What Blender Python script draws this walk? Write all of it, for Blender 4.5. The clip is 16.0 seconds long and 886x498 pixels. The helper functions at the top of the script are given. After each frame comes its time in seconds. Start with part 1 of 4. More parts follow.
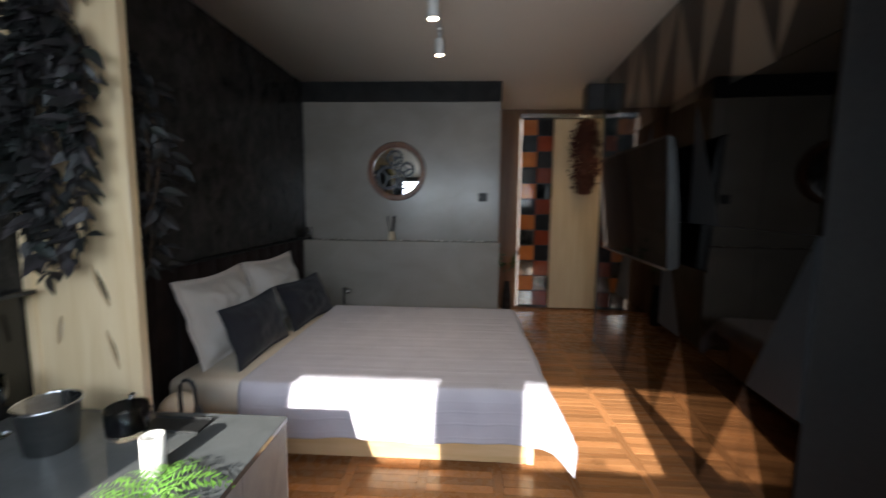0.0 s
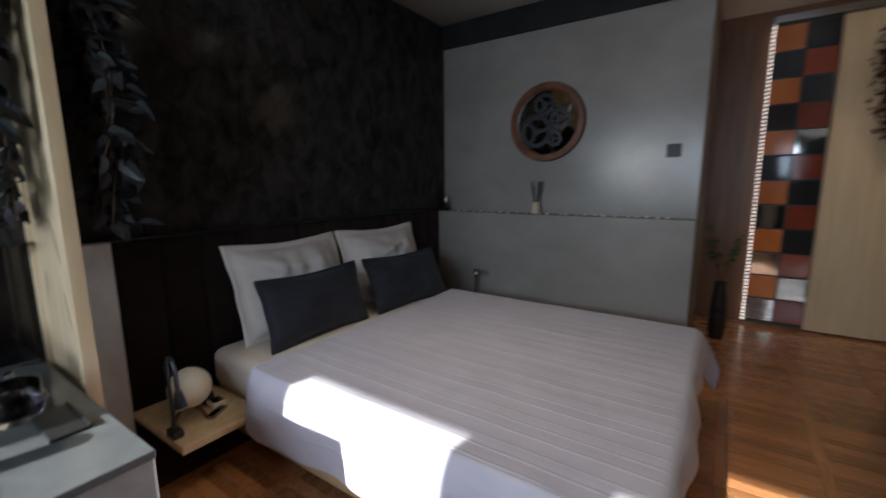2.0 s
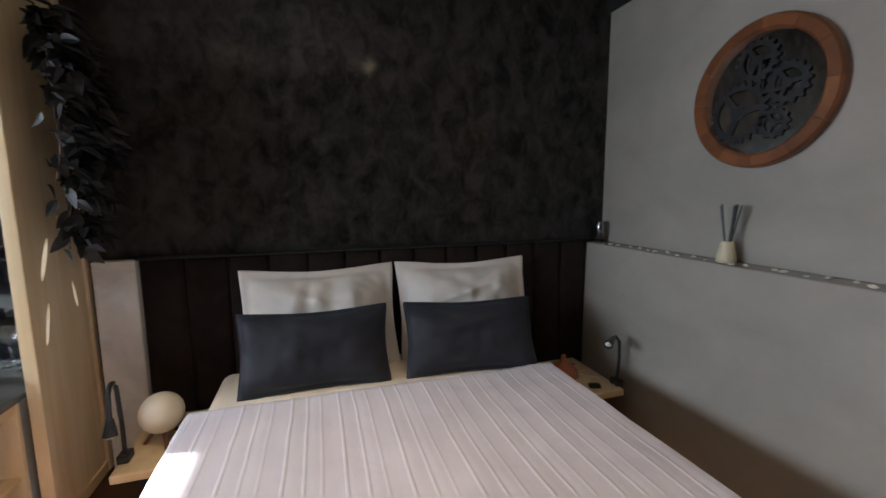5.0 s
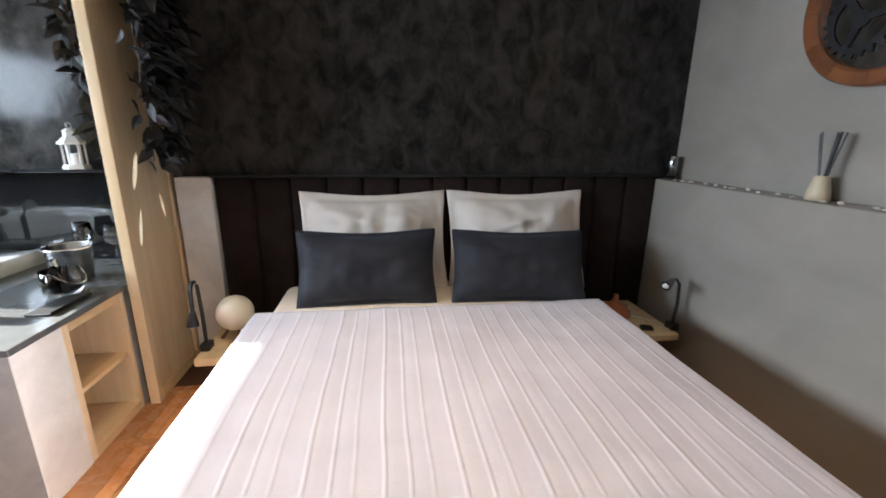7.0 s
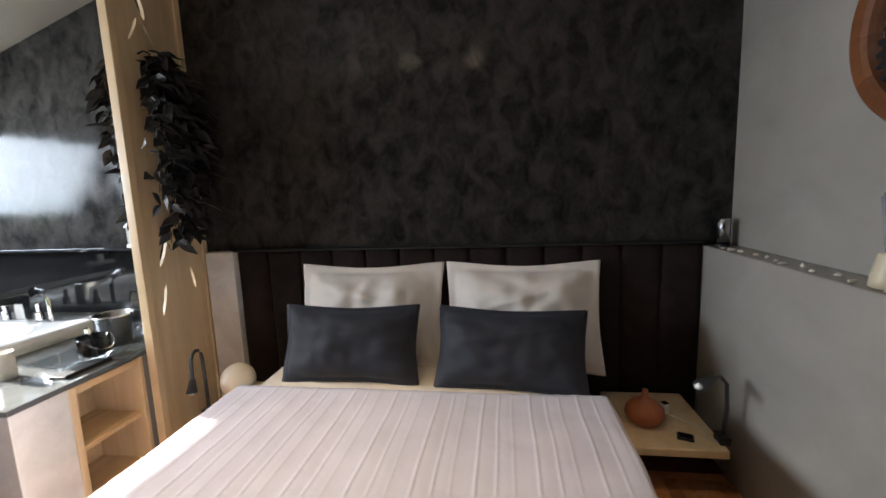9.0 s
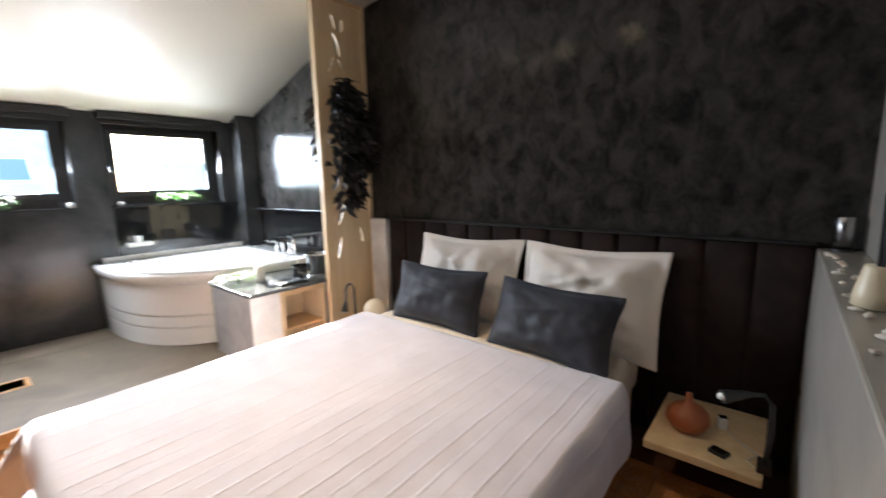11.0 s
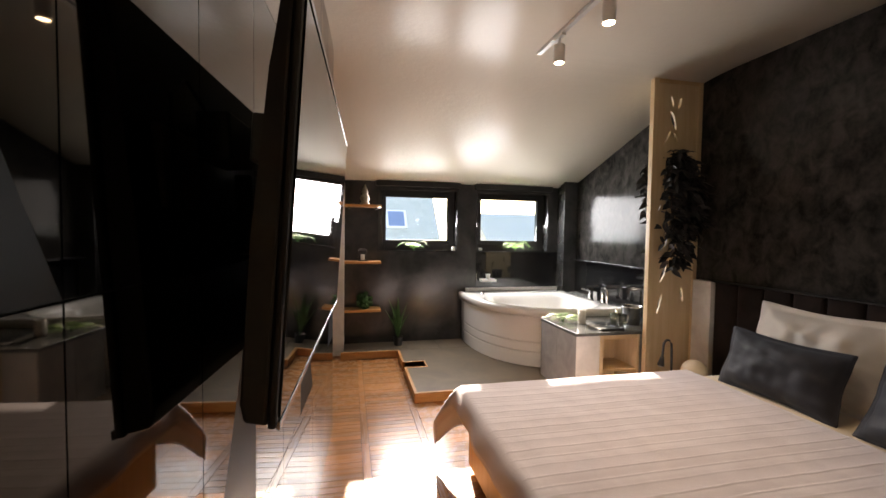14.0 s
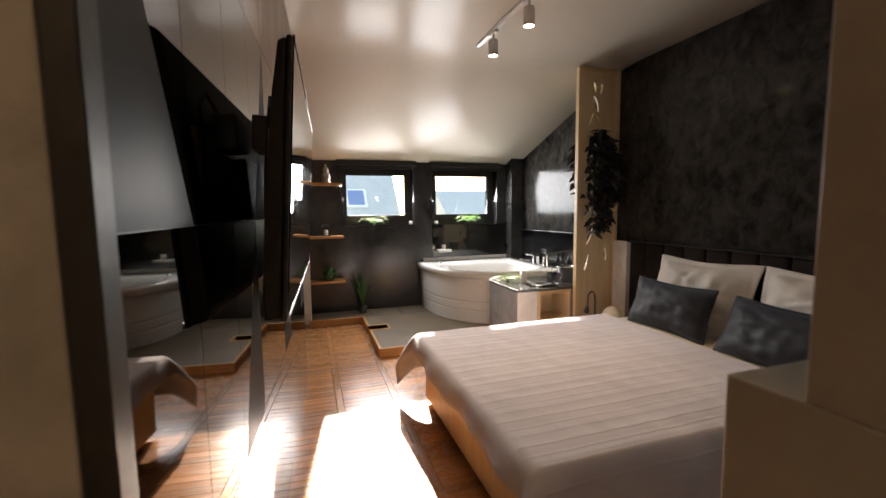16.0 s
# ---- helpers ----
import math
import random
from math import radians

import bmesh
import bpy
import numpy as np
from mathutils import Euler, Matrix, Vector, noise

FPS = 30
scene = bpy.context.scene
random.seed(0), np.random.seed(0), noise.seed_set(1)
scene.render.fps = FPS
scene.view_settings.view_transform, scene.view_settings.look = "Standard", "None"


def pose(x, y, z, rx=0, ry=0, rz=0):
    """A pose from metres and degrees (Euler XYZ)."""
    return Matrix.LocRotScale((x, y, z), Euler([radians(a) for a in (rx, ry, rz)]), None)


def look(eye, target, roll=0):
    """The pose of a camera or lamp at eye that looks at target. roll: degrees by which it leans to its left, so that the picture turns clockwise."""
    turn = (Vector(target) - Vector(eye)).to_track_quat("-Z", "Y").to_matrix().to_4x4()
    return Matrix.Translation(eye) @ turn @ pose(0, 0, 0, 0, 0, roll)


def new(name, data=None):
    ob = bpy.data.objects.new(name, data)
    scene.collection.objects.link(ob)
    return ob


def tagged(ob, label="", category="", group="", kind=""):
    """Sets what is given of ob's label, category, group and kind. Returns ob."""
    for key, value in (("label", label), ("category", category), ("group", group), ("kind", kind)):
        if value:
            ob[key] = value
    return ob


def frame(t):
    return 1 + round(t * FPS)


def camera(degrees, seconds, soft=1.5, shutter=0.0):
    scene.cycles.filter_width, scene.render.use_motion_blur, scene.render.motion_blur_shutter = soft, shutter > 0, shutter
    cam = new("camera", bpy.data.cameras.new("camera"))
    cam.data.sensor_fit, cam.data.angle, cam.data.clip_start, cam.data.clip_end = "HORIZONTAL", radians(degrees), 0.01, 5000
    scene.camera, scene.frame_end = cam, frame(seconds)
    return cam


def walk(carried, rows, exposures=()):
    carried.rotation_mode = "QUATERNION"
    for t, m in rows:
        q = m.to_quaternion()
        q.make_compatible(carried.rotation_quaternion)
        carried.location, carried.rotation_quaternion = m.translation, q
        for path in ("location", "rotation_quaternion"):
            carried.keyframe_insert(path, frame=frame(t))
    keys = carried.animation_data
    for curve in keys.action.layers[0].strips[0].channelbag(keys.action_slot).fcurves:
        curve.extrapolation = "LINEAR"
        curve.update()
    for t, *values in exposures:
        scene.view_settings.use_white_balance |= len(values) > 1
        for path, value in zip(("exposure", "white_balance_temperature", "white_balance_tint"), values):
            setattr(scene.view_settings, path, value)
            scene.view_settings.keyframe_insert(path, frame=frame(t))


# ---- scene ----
cam = camera(93.9, 16.0, shutter=0.5)
METRES, EYE, TILT, LEAN, TURN = 5.4, 1.35, 0.0, 0.0, 5.8
PATH = [
    (0, (0.248, 1.579, 1.332), (0.143, 3.564, 1.11), 0.6),
    (0.5, (0.393, 1.76, 1.353), (-0.199, 3.644, 1.036), 1.8),
    (1, (0.445, 1.987, 1.314), (-0.275, 3.829, 1.013), -1.2),
    (1.5, (0.528, 2.319, 1.275), (-0.177, 4.176, 1.044), -2.7),
    (2, (0.715, 2.595, 1.2), (-0.394, 4.228, 0.881), -0.4),
    (2.5, (0.774, 2.839, 1.169), (-0.614, 4.235, 0.816), -0.9),
    (3, (0.824, 3.129, 1.182), (-0.741, 4.327, 0.841), -0.7),
    (3.5, (0.882, 3.382, 1.183), (-0.822, 4.392, 0.904), -2.0),
    (3.7, (0.873, 3.491, 1.249), (-0.835, 4.486, 0.944), -1.7),
    (6, (0.806, 4.07, 1.245), (-1.159, 4.339, 0.991), 0.7),
    (6.5, (0.828, 4.04, 1.219), (-1.123, 4.289, 0.857), 0.8),
    (7, (0.845, 4.045, 1.165), (-1.068, 4.308, 0.647), 0.6),
    (7.5, (0.743, 3.991, 1.207), (-1.134, 4.48, 0.72), -1.9),
    (8, (0.695, 4.165, 1.243), (-1.269, 4.44, 0.985), -3.8),
    (8.2, (0.683, 4.224, 1.248), (-1.298, 4.373, 1.013), -3.6),
    (9.3, (0.72, 4.82, 1.245), (-1.23, 4.42, 0.95), -1.5),
    (10.5, (0.609, 5.352, 1.214), (-1.138, 4.458, 0.83), 0.6),
    (11, (0.748, 5.452, 1.241), (-0.768, 4.19, 0.913), -1.3),
    (11.5, (0.85, 5.554, 1.27), (-0.42, 4.029, 1.02), 0.0),
    (12, (0.945, 5.606, 1.283), (0.026, 3.836, 1.133), -0.0),
    (12.5, (1.041, 5.595, 1.307), (0.393, 3.705, 1.222), -0.0),
    (13, (1.145, 5.611, 1.319), (0.669, 3.67, 1.262), -0.4),
    (13.5, (1.211, 5.649, 1.318), (0.789, 3.695, 1.26), 0.7),
    (14, (1.255, 5.689, 1.306), (0.815, 3.739, 1.222), 0.8),
    (14.5, (1.263, 5.733, 1.3), (0.752, 3.8, 1.236), 0.2),
    (15, (1.264, 5.803, 1.29), (0.674, 3.893, 1.236), 0.1),
    (15.5, (1.272, 5.935, 1.282), (0.678, 4.03, 1.144), -0.1),
    (16, (1.306, 6.101, 1.263), (0.693, 4.207, 1.075), -0.7),
]
walk(cam, [(t, look(eye, target, roll)) for t, eye, target, roll in PATH],
     exposures=[(0, 1.45, 6050, 9), (1, 1.3, 5950, 9), (2, 1.5, 5700, 10), (3.7, 1.55, 5800, 11), (6, 3.25, 6150, 10), (7, 3.2, 6000, 10), (8.0, 2.75, 6350, 11), (10.5, 3.5, 6150, 11), (11.2, 3.35, 6300, 11), (12, 3.0, 6900, 15), (13, 2.7, 7450, 18), (14.5, 2.5, 7600, 18), (16, 2.4, 7500, 17)])

# ---- world, sun, exposure ----
SUN_DIR = Vector((0.155, 1.0, -0.47)).normalized()
world = bpy.data.worlds.new("sky")
scene.world = world
world.use_nodes = True
wn = world.node_tree
sky = wn.nodes.new("ShaderNodeTexSky")
sky.sky_type = "NISHITA"
sky.sun_disc = False
sky.sun_elevation = radians(25)
sky.sun_rotation = radians(189)
wn.nodes["Background"].inputs["Strength"].default_value = 0.15
wn.links.new(sky.outputs[0], wn.nodes["Background"].inputs["Color"])
sun_data = bpy.data.lights.new("sun", "SUN")
sun_data.energy, sun_data.angle, sun_data.color = 5.0, radians(0.55), (1.0, 0.93, 0.82)
sun = new("sun", sun_data)
sun.matrix_world = look((-1.5, -9.0, 5.0), Vector((-1.5, -9.0, 5.0)) + SUN_DIR)

# fill lamps added in the two window openings to strengthen the sky's light
for wx in (-0.62, 0.51):
    al = bpy.data.lights.new("window_sky", "AREA")
    al.shape, al.size, al.size_y, al.energy, al.color = "RECTANGLE", 0.86, 0.68, 7.0, (0.81, 0.905, 1.0)
    al.spread = radians(160)
    ao = new("window_sky", al)
    ao.matrix_world = look((wx, 1.01, 1.45), (wx, 2.01, 0.96))

# ---- materials ----
def mat(name, c1, c2=None, rough=0.5, metal=0.0, scale=6.0, fine=80.0, bump=0.0, rvar=0.0, stretch=(1, 1, 1),
        per_object=0.0, coat=0.0, detail=6.0, contrast=(0.3, 0.7), sheen=0.0, bump_scale=None, trans=0.0, spec=0.5):
    """Two noise scales mix two colours; the same noise moves roughness and relief a little."""
    m = bpy.data.materials.new(name)
    m.use_nodes = True
    n, l = m.node_tree.nodes, m.node_tree.links
    b = n["Principled BSDF"]
    c2 = c2 or tuple(v * 0.8 for v in c1)
    tc, mp = n.new("ShaderNodeTexCoord"), n.new("ShaderNodeMapping")
    mp.inputs["Scale"].default_value = stretch
    l.new(tc.outputs["Object"], mp.inputs["Vector"])
    src = mp.outputs["Vector"]
    info = n.new("ShaderNodeObjectInfo")
    if per_object:
        off = n.new("ShaderNodeVectorMath")
        off.operation = "MULTIPLY_ADD"
        comb = n.new("ShaderNodeCombineXYZ")
        for k in range(3):
            l.new(info.outputs["Random"], comb.inputs[k])
        l.new(comb.outputs[0], off.inputs[0])
        off.inputs[1].default_value = (37, 23, 51)
        l.new(src, off.inputs[2])
        src = off.outputs[0]
    big, small = n.new("ShaderNodeTexNoise"), n.new("ShaderNodeTexNoise")
    big.inputs["Scale"].default_value, big.inputs["Detail"].default_value = scale, detail
    small.inputs["Scale"].default_value, small.inputs["Detail"].default_value = fine, 3
    big.inputs["Distortion"].default_value = 0.6
    l.new(src, big.inputs["Vector"])
    l.new(src, small.inputs["Vector"])
    ramp = n.new("ShaderNodeMapRange")
    ramp.inputs["From Min"].default_value, ramp.inputs["From Max"].default_value = contrast
    l.new(big.outputs["Fac"], ramp.inputs["Value"])
    mixf = n.new("ShaderNodeMath")
    mixf.operation = "MULTIPLY_ADD"
    mixf.use_clamp = True
    l.new(small.outputs["Fac"], mixf.inputs[0])
    mixf.inputs[1].default_value = 0.35
    sub = n.new("ShaderNodeMath")
    sub.operation = "SUBTRACT"
    l.new(ramp.outputs[0], sub.inputs[0])
    sub.inputs[1].default_value = 0.17
    l.new(sub.outputs[0], mixf.inputs[2])
    mix = n.new("ShaderNodeMix")
    mix.data_type = "RGBA"
    mix.inputs["A"].default_value, mix.inputs["B"].default_value = (*c1, 1), (*c2, 1)
    l.new(mixf.outputs[0], mix.inputs["Factor"])
    col = mix.outputs["Result"]
    if per_object:
        hs = n.new("ShaderNodeHueSaturation")
        mr = n.new("ShaderNodeMapRange")
        mr.inputs["To Min"].default_value, mr.inputs["To Max"].default_value = 1 - per_object, 1 + per_object
        l.new(info.outputs["Random"], mr.inputs["Value"])
        l.new(mr.outputs[0], hs.inputs["Value"])
        l.new(col, hs.inputs["Color"])
        col = hs.outputs[0]
    l.new(col, b.inputs["Base Color"])
    b.inputs["Roughness"].default_value, b.inputs["Metallic"].default_value = rough, metal
    b.inputs["Coat Weight"].default_value, b.inputs["Coat Roughness"].default_value = coat, 0.12
    b.inputs["Sheen Weight"].default_value = sheen
    b.inputs["Transmission Weight"].default_value = trans
    b.inputs["Specular IOR Level"].default_value = spec
    if rvar:
        r = n.new("ShaderNodeMapRange")
        r.inputs["To Min"].default_value, r.inputs["To Max"].default_value = max(rough - rvar, 0.02), rough + rvar
        l.new(mixf.outputs[0], r.inputs["Value"])
        l.new(r.outputs[0], b.inputs["Roughness"])
    if bump:
        bp = n.new("ShaderNodeBump")
        bp.inputs["Strength"].default_value, bp.inputs["Distance"].default_value = bump, 0.01
        if bump_scale:
            third = n.new("ShaderNodeTexNoise")
            third.inputs["Scale"].default_value, third.inputs["Detail"].default_value = bump_scale, 2
            l.new(src, third.inputs["Vector"])
            l.new(third.outputs["Fac"], bp.inputs["Height"])
        else:
            l.new(mixf.outputs[0], bp.inputs["Height"])
        l.new(bp.outputs[0], b.inputs["Normal"])
    return m


def glass_mat(name, tint=(1, 1, 1), rough=0.0):
    m = bpy.data.materials.new(name)
    m.use_nodes = True
    b = m.node_tree.nodes["Principled BSDF"]
    b.inputs["Base Color"].default_value = (*tint, 1)
    b.inputs["Transmission Weight"].default_value = 1.0
    b.inputs["Roughness"].default_value = rough
    b.inputs["IOR"].default_value = 1.45
    return m


def pane_mat(name):
    """Thin window glass: mostly clear, with a little mirror."""
    m = bpy.data.materials.new(name)
    m.use_nodes = True
    n, l = m.node_tree.nodes, m.node_tree.links
    n.remove(n["Principled BSDF"])
    tr, gl, mx, fr = (n.new("ShaderNodeBsdfTransparent"), n.new("ShaderNodeBsdfGlossy"),
                      n.new("ShaderNodeMixShader"), n.new("ShaderNodeFresnel"))
    tr.inputs["Color"].default_value = (0.95, 0.97, 0.97, 1)
    gl.inputs["Roughness"].default_value = 0.01
    fr.inputs["IOR"].default_value = 1.4
    l.new(fr.outputs[0], mx.inputs[0])
    l.new(tr.outputs[0], mx.inputs[1])
    l.new(gl.outputs[0], mx.inputs[2])
    l.new(mx.outputs[0], n["Material Output"].inputs["Surface"])
    return m


def glow(name, colour, strength):
    m = bpy.data.materials.new(name)
    m.use_nodes = True
    b = m.node_tree.nodes["Principled BSDF"]
    b.inputs["Base Color"].default_value = (*colour, 1)
    b.inputs["Emission Color"].default_value = (*colour, 1)
    b.inputs["Emission Strength"].default_value = strength
    return m


BLACK_PLASTER = mat("black_plaster", (0.0135, 0.013, 0.0123), (0.088, 0.081, 0.074), 0.17, scale=10, fine=60, bump=0.06, rvar=0.07, detail=14, contrast=(0.32, 1.0), stretch=(1, 1.1, 0.85), spec=0.15)
DARK_PLASTER = mat("dark_polished_plaster", (0.018, 0.019, 0.02), (0.06, 0.06, 0.06), 0.2, scale=4.0, fine=22, bump=0.12, rvar=0.08, detail=12, contrast=(0.3, 0.8))
GREY_PLASTER = mat("grey_microcement", (0.285, 0.262, 0.23), (0.365, 0.334, 0.294), 0.25, scale=2.4, fine=24, bump=0.03, detail=4, contrast=(0.25, 0.75), stretch=(1, 1, 1.4))
PALE_PLASTER = mat("pale_concrete", (0.6, 0.59, 0.555), (0.79, 0.78, 0.74), 0.45, scale=7, fine=60, bump=0.14, rvar=0.1, detail=12)
CONCRETE = mat("grey_concrete", (0.2, 0.19, 0.18), (0.33, 0.31, 0.29), 0.45, scale=7, fine=50, bump=0.2, rvar=0.1)
CEILING = mat("glossy_white_ceiling", (0.9, 0.835, 0.725), (0.89, 0.82, 0.705), 0.26, scale=1.2, fine=9, bump=0.12, bump_scale=26, spec=0.06)
BEAM = mat("black_beam", (0.015, 0.014, 0.014), (0.03, 0.03, 0.028), 0.55, scale=5, spec=0.2)
PINE = mat("pale_pine", (0.74, 0.585, 0.37), (0.65, 0.48, 0.27), 0.42, scale=2.5, fine=14, stretch=(9, 9, 0.7), bump=0.06, rvar=0.06)
PINE_X = mat("pale_pine_lengthwise", (0.69, 0.5, 0.29), (0.58, 0.39, 0.19), 0.42, scale=2.5, fine=14, stretch=(0.7, 9, 9), bump=0.06, rvar=0.06)
OAK_BROWN = mat("brown_veneer", (0.23, 0.115, 0.05), (0.15, 0.07, 0.03), 0.4, scale=2.5, fine=14, stretch=(9, 9, 0.7), bump=0.05)
PARQUET = mat("parquet_strip", (0.5, 0.235, 0.095), (0.37, 0.155, 0.055), 0.27, scale=3, fine=26, stretch=(1.2, 22, 8), bump=0.05, rvar=0.06, per_object=0.3, coat=0.25)
SEAM = mat("parquet_seam", (0.07, 0.03, 0.012), (0.1, 0.04, 0.02), 0.6)
TRIM_WOOD = mat("orange_wood_trim", (0.58, 0.29, 0.1), (0.45, 0.2, 0.06), 0.35, scale=3, fine=18, stretch=(2, 2, 9), bump=0.05)
TILE = mat("grey_floor_tile", (0.125, 0.098, 0.071), (0.2, 0.158, 0.115), 0.5, scale=5, fine=35, bump=0.06, rvar=0.1, per_object=0.08, spec=0.12, detail=12)
GROUT = mat("grout", (0.12, 0.11, 0.1), (0.16, 0.15, 0.14), 0.8)
ACRYLIC = mat("white_acrylic", (0.86, 0.84, 0.8), (0.83, 0.81, 0.77), 0.1, scale=2, coat=0.5)
BLACK_GLASS = mat("black_glass", (0.006, 0.006, 0.007), (0.012, 0.012, 0.012), 0.04, scale=2, fine=5, coat=0.3)
COUNTER_TOP = mat("dusty_black_glass_top", (0.085, 0.09, 0.09), (0.11, 0.115, 0.115), 0.07, scale=9, fine=90)
BLACK_STONE = mat("polished_black_stone", (0.01, 0.01, 0.011), (0.03, 0.03, 0.032), 0.07, scale=12, fine=90)
CHROME = mat("chrome", (0.75, 0.75, 0.76), (0.68, 0.68, 0.7), 0.08, 1.0)
STEEL = mat("brushed_steel", (0.42, 0.42, 0.42), (0.32, 0.32, 0.32), 0.25, 1.0, stretch=(1, 1, 20))
BLACK_METAL = mat("black_metal", (0.012, 0.012, 0.013), (0.022, 0.022, 0.022), 0.38, scale=20)
BLACK_PLASTIC = mat("black_plastic", (0.01, 0.01, 0.01), (0.016, 0.016, 0.016), 0.45, scale=40, bump=0.03)
FRAME_BLACK = mat("black_window_frame", (0.014, 0.014, 0.015), (0.024, 0.024, 0.024), 0.35, scale=9)
WHITE_METAL = mat("white_lacquered_metal", (0.78, 0.77, 0.74), (0.7, 0.69, 0.66), 0.3, scale=20)
WHITE_CERAMIC = mat("white_ceramic", (0.8, 0.78, 0.74), (0.74, 0.72, 0.68), 0.25, scale=15)
BEIGE_CERAMIC = mat("beige_ceramic", (0.62, 0.53, 0.37), (0.52, 0.43, 0.29), 0.4, scale=14, bump=0.03)
HEAD_FABRIC = mat("dark_brown_upholstery", (0.017, 0.0105, 0.0092), (0.03, 0.019, 0.016), 0.8, scale=9, fine=260, bump=0.12, sheen=0.04, spec=0.15)
COVER = mat("pale_mauve_cotton", (0.51, 0.49, 0.55), (0.445, 0.425, 0.483), 0.85, scale=5, fine=320, bump=0.12, sheen=0.2)
SHEET = mat("cream_sheet", (0.68, 0.60, 0.49), (0.6, 0.52, 0.42), 0.85, scale=6, fine=240, bump=0.1)
PILLOW_CREAM = mat("cream_pillowcase", (0.79, 0.735, 0.675), (0.74, 0.675, 0.61), 0.85, scale=5, fine=240, bump=0.1, sheen=0.15)
CUSHION_GREY = mat("slate_satin_cushion", (0.0145, 0.015, 0.02), (0.028, 0.029, 0.038), 0.6, scale=7, fine=220, bump=0.1, sheen=0.12, rvar=0.1, spec=0.18)
LEAF_DARK = mat("dark_purple_green_leaf", (0.018, 0.024, 0.02), (0.05, 0.04, 0.042), 0.5, scale=9, per_object=0.55, spec=0.3)
LEAF_GREEN = mat("bright_green_leaf", (0.12, 0.3, 0.035), (0.22, 0.45, 0.07), 0.45, scale=14, per_object=0.2)
LEAF_DEEP = mat("deep_green_leaf", (0.03, 0.09, 0.025), (0.06, 0.15, 0.04), 0.45, scale=12, per_object=0.25)
STEM = mat("brown_stem", (0.06, 0.035, 0.02), (0.1, 0.06, 0.03), 0.7)
DRY = mat("rust_dried_flowers", (0.09, 0.025, 0.012), (0.05, 0.015, 0.008), 0.9, scale=20)
SATIN_BEIGE = mat("satin_beige_laminate", (0.28, 0.243, 0.198), (0.24, 0.208, 0.168), 0.06, 0.9, scale=1.5, fine=12, per_object=0.1)
MATT_GREY = mat("matt_grey_panel", (0.022, 0.024, 0.026), (0.018, 0.02, 0.022), 0.42, scale=2, fine=30, per_object=0.1, spec=0.1)
SMOKED = mat("smoked_mirror", (0.046, 0.04, 0.034), (0.04, 0.034, 0.029), 0.03, 1.0, scale=1.0, fine=8)
SCREEN = mat("tv_screen", (0.003, 0.003, 0.0035), (0.004, 0.004, 0.004), 0.03, scale=2, spec=0.22)
MIRROR = mat("mirror", (0.85, 0.85, 0.85), (0.83, 0.83, 0.83), 0.015, 1.0)
CLOCK_WOOD = mat("clock_rust_wood", (0.21, 0.078, 0.028), (0.1, 0.036, 0.014), 0.35, scale=9, fine=40, bump=0.12, per_object=0.2, contrast=(0.25, 0.75))
ORANGE_GLASS = mat("orange_tile", (0.62, 0.2, 0.05), (0.5, 0.14, 0.03), 0.12, scale=5, coat=0.3, per_object=0.2)
RUST_TILE = mat("rust_tile", (0.3, 0.06, 0.025), (0.22, 0.045, 0.02), 0.15, scale=5, coat=0.3, per_object=0.2)
DARK_TILE = mat("black_tile", (0.02, 0.02, 0.022), (0.03, 0.03, 0.03), 0.06, scale=5, coat=0.3)
CLEAR_TILE = mat("silver_tile", (0.5, 0.47, 0.42), (0.46, 0.43, 0.38), 0.06, 1.0)
GOURD = mat("orange_brown_gourd", (0.42, 0.13, 0.045), (0.28, 0.08, 0.03), 0.4, scale=9, bump=0.08)
SILVER = mat("silvered_figurine", (0.5, 0.47, 0.4), (0.25, 0.22, 0.18), 0.3, 1.0, scale=25)
SHELL = mat("white_pebble_shell", (0.7, 0.66, 0.58), (0.5, 0.4, 0.3), 0.6, scale=30, bump=0.1, per_object=0.25)
BACK_WALL = mat("warm_white_wall", (0.68, 0.6, 0.49), (0.62, 0.54, 0.44), 0.5, scale=2, fine=30, bump=0.04)
MATT_GLASS = mat("opal_glass", (0.85, 0.76, 0.6), (0.82, 0.73, 0.58), 0.3, scale=3)
CLEAR_GLASS = glass_mat("clear_glass")
PANE = pane_mat("window_pane")
MATT_LABEL = mat("paper_label", (0.42, 0.37, 0.32), (0.36, 0.31, 0.27), 0.6, scale=20)
SPOT_GLOW = glow("spot_lamp_face", (1.0, 0.82, 0.55), 14.0)
ROOF = mat("weathered_grey_roof", (0.42, 0.43, 0.38), (0.52, 0.52, 0.47), 0.8, scale=3, fine=30, per_object=0.08)
RENDER_WALL = mat("house_render", (0.6, 0.58, 0.54), (0.5, 0.48, 0.45), 0.85, scale=2)
SKYLIGHT = mat("skylight_glass", (0.16, 0.22, 0.34), (0.2, 0.26, 0.4), 0.08, scale=2)
GROUND = mat("street_ground", (0.09, 0.09, 0.085), (0.12, 0.12, 0.1), 0.9, scale=0.3)


# ---- mesh helpers ----
def finish(name, bm, material, smooth=False):
    bmesh.ops.recalc_face_normals(bm, faces=bm.faces)
    me = bpy.data.meshes.new(name)
    bm.to_mesh(me)
    bm.free()
    me.materials.append(material)
    if smooth:
        for p in me.polygons:
            p.use_smooth = True
    return me


def thing(name, m, label, category, group="", kind=""):
    e = new(name)
    e.empty_display_size = 0.1
    e.matrix_basis = m if isinstance(m, Matrix) else pose(*m)
    return tagged(e, label, category, group, kind)


def part(name, bm, material, parent, label="", smooth=False):
    ob = new(name, finish(name, bm, material, smooth))
    ob.parent = parent
    return tagged(ob, label)


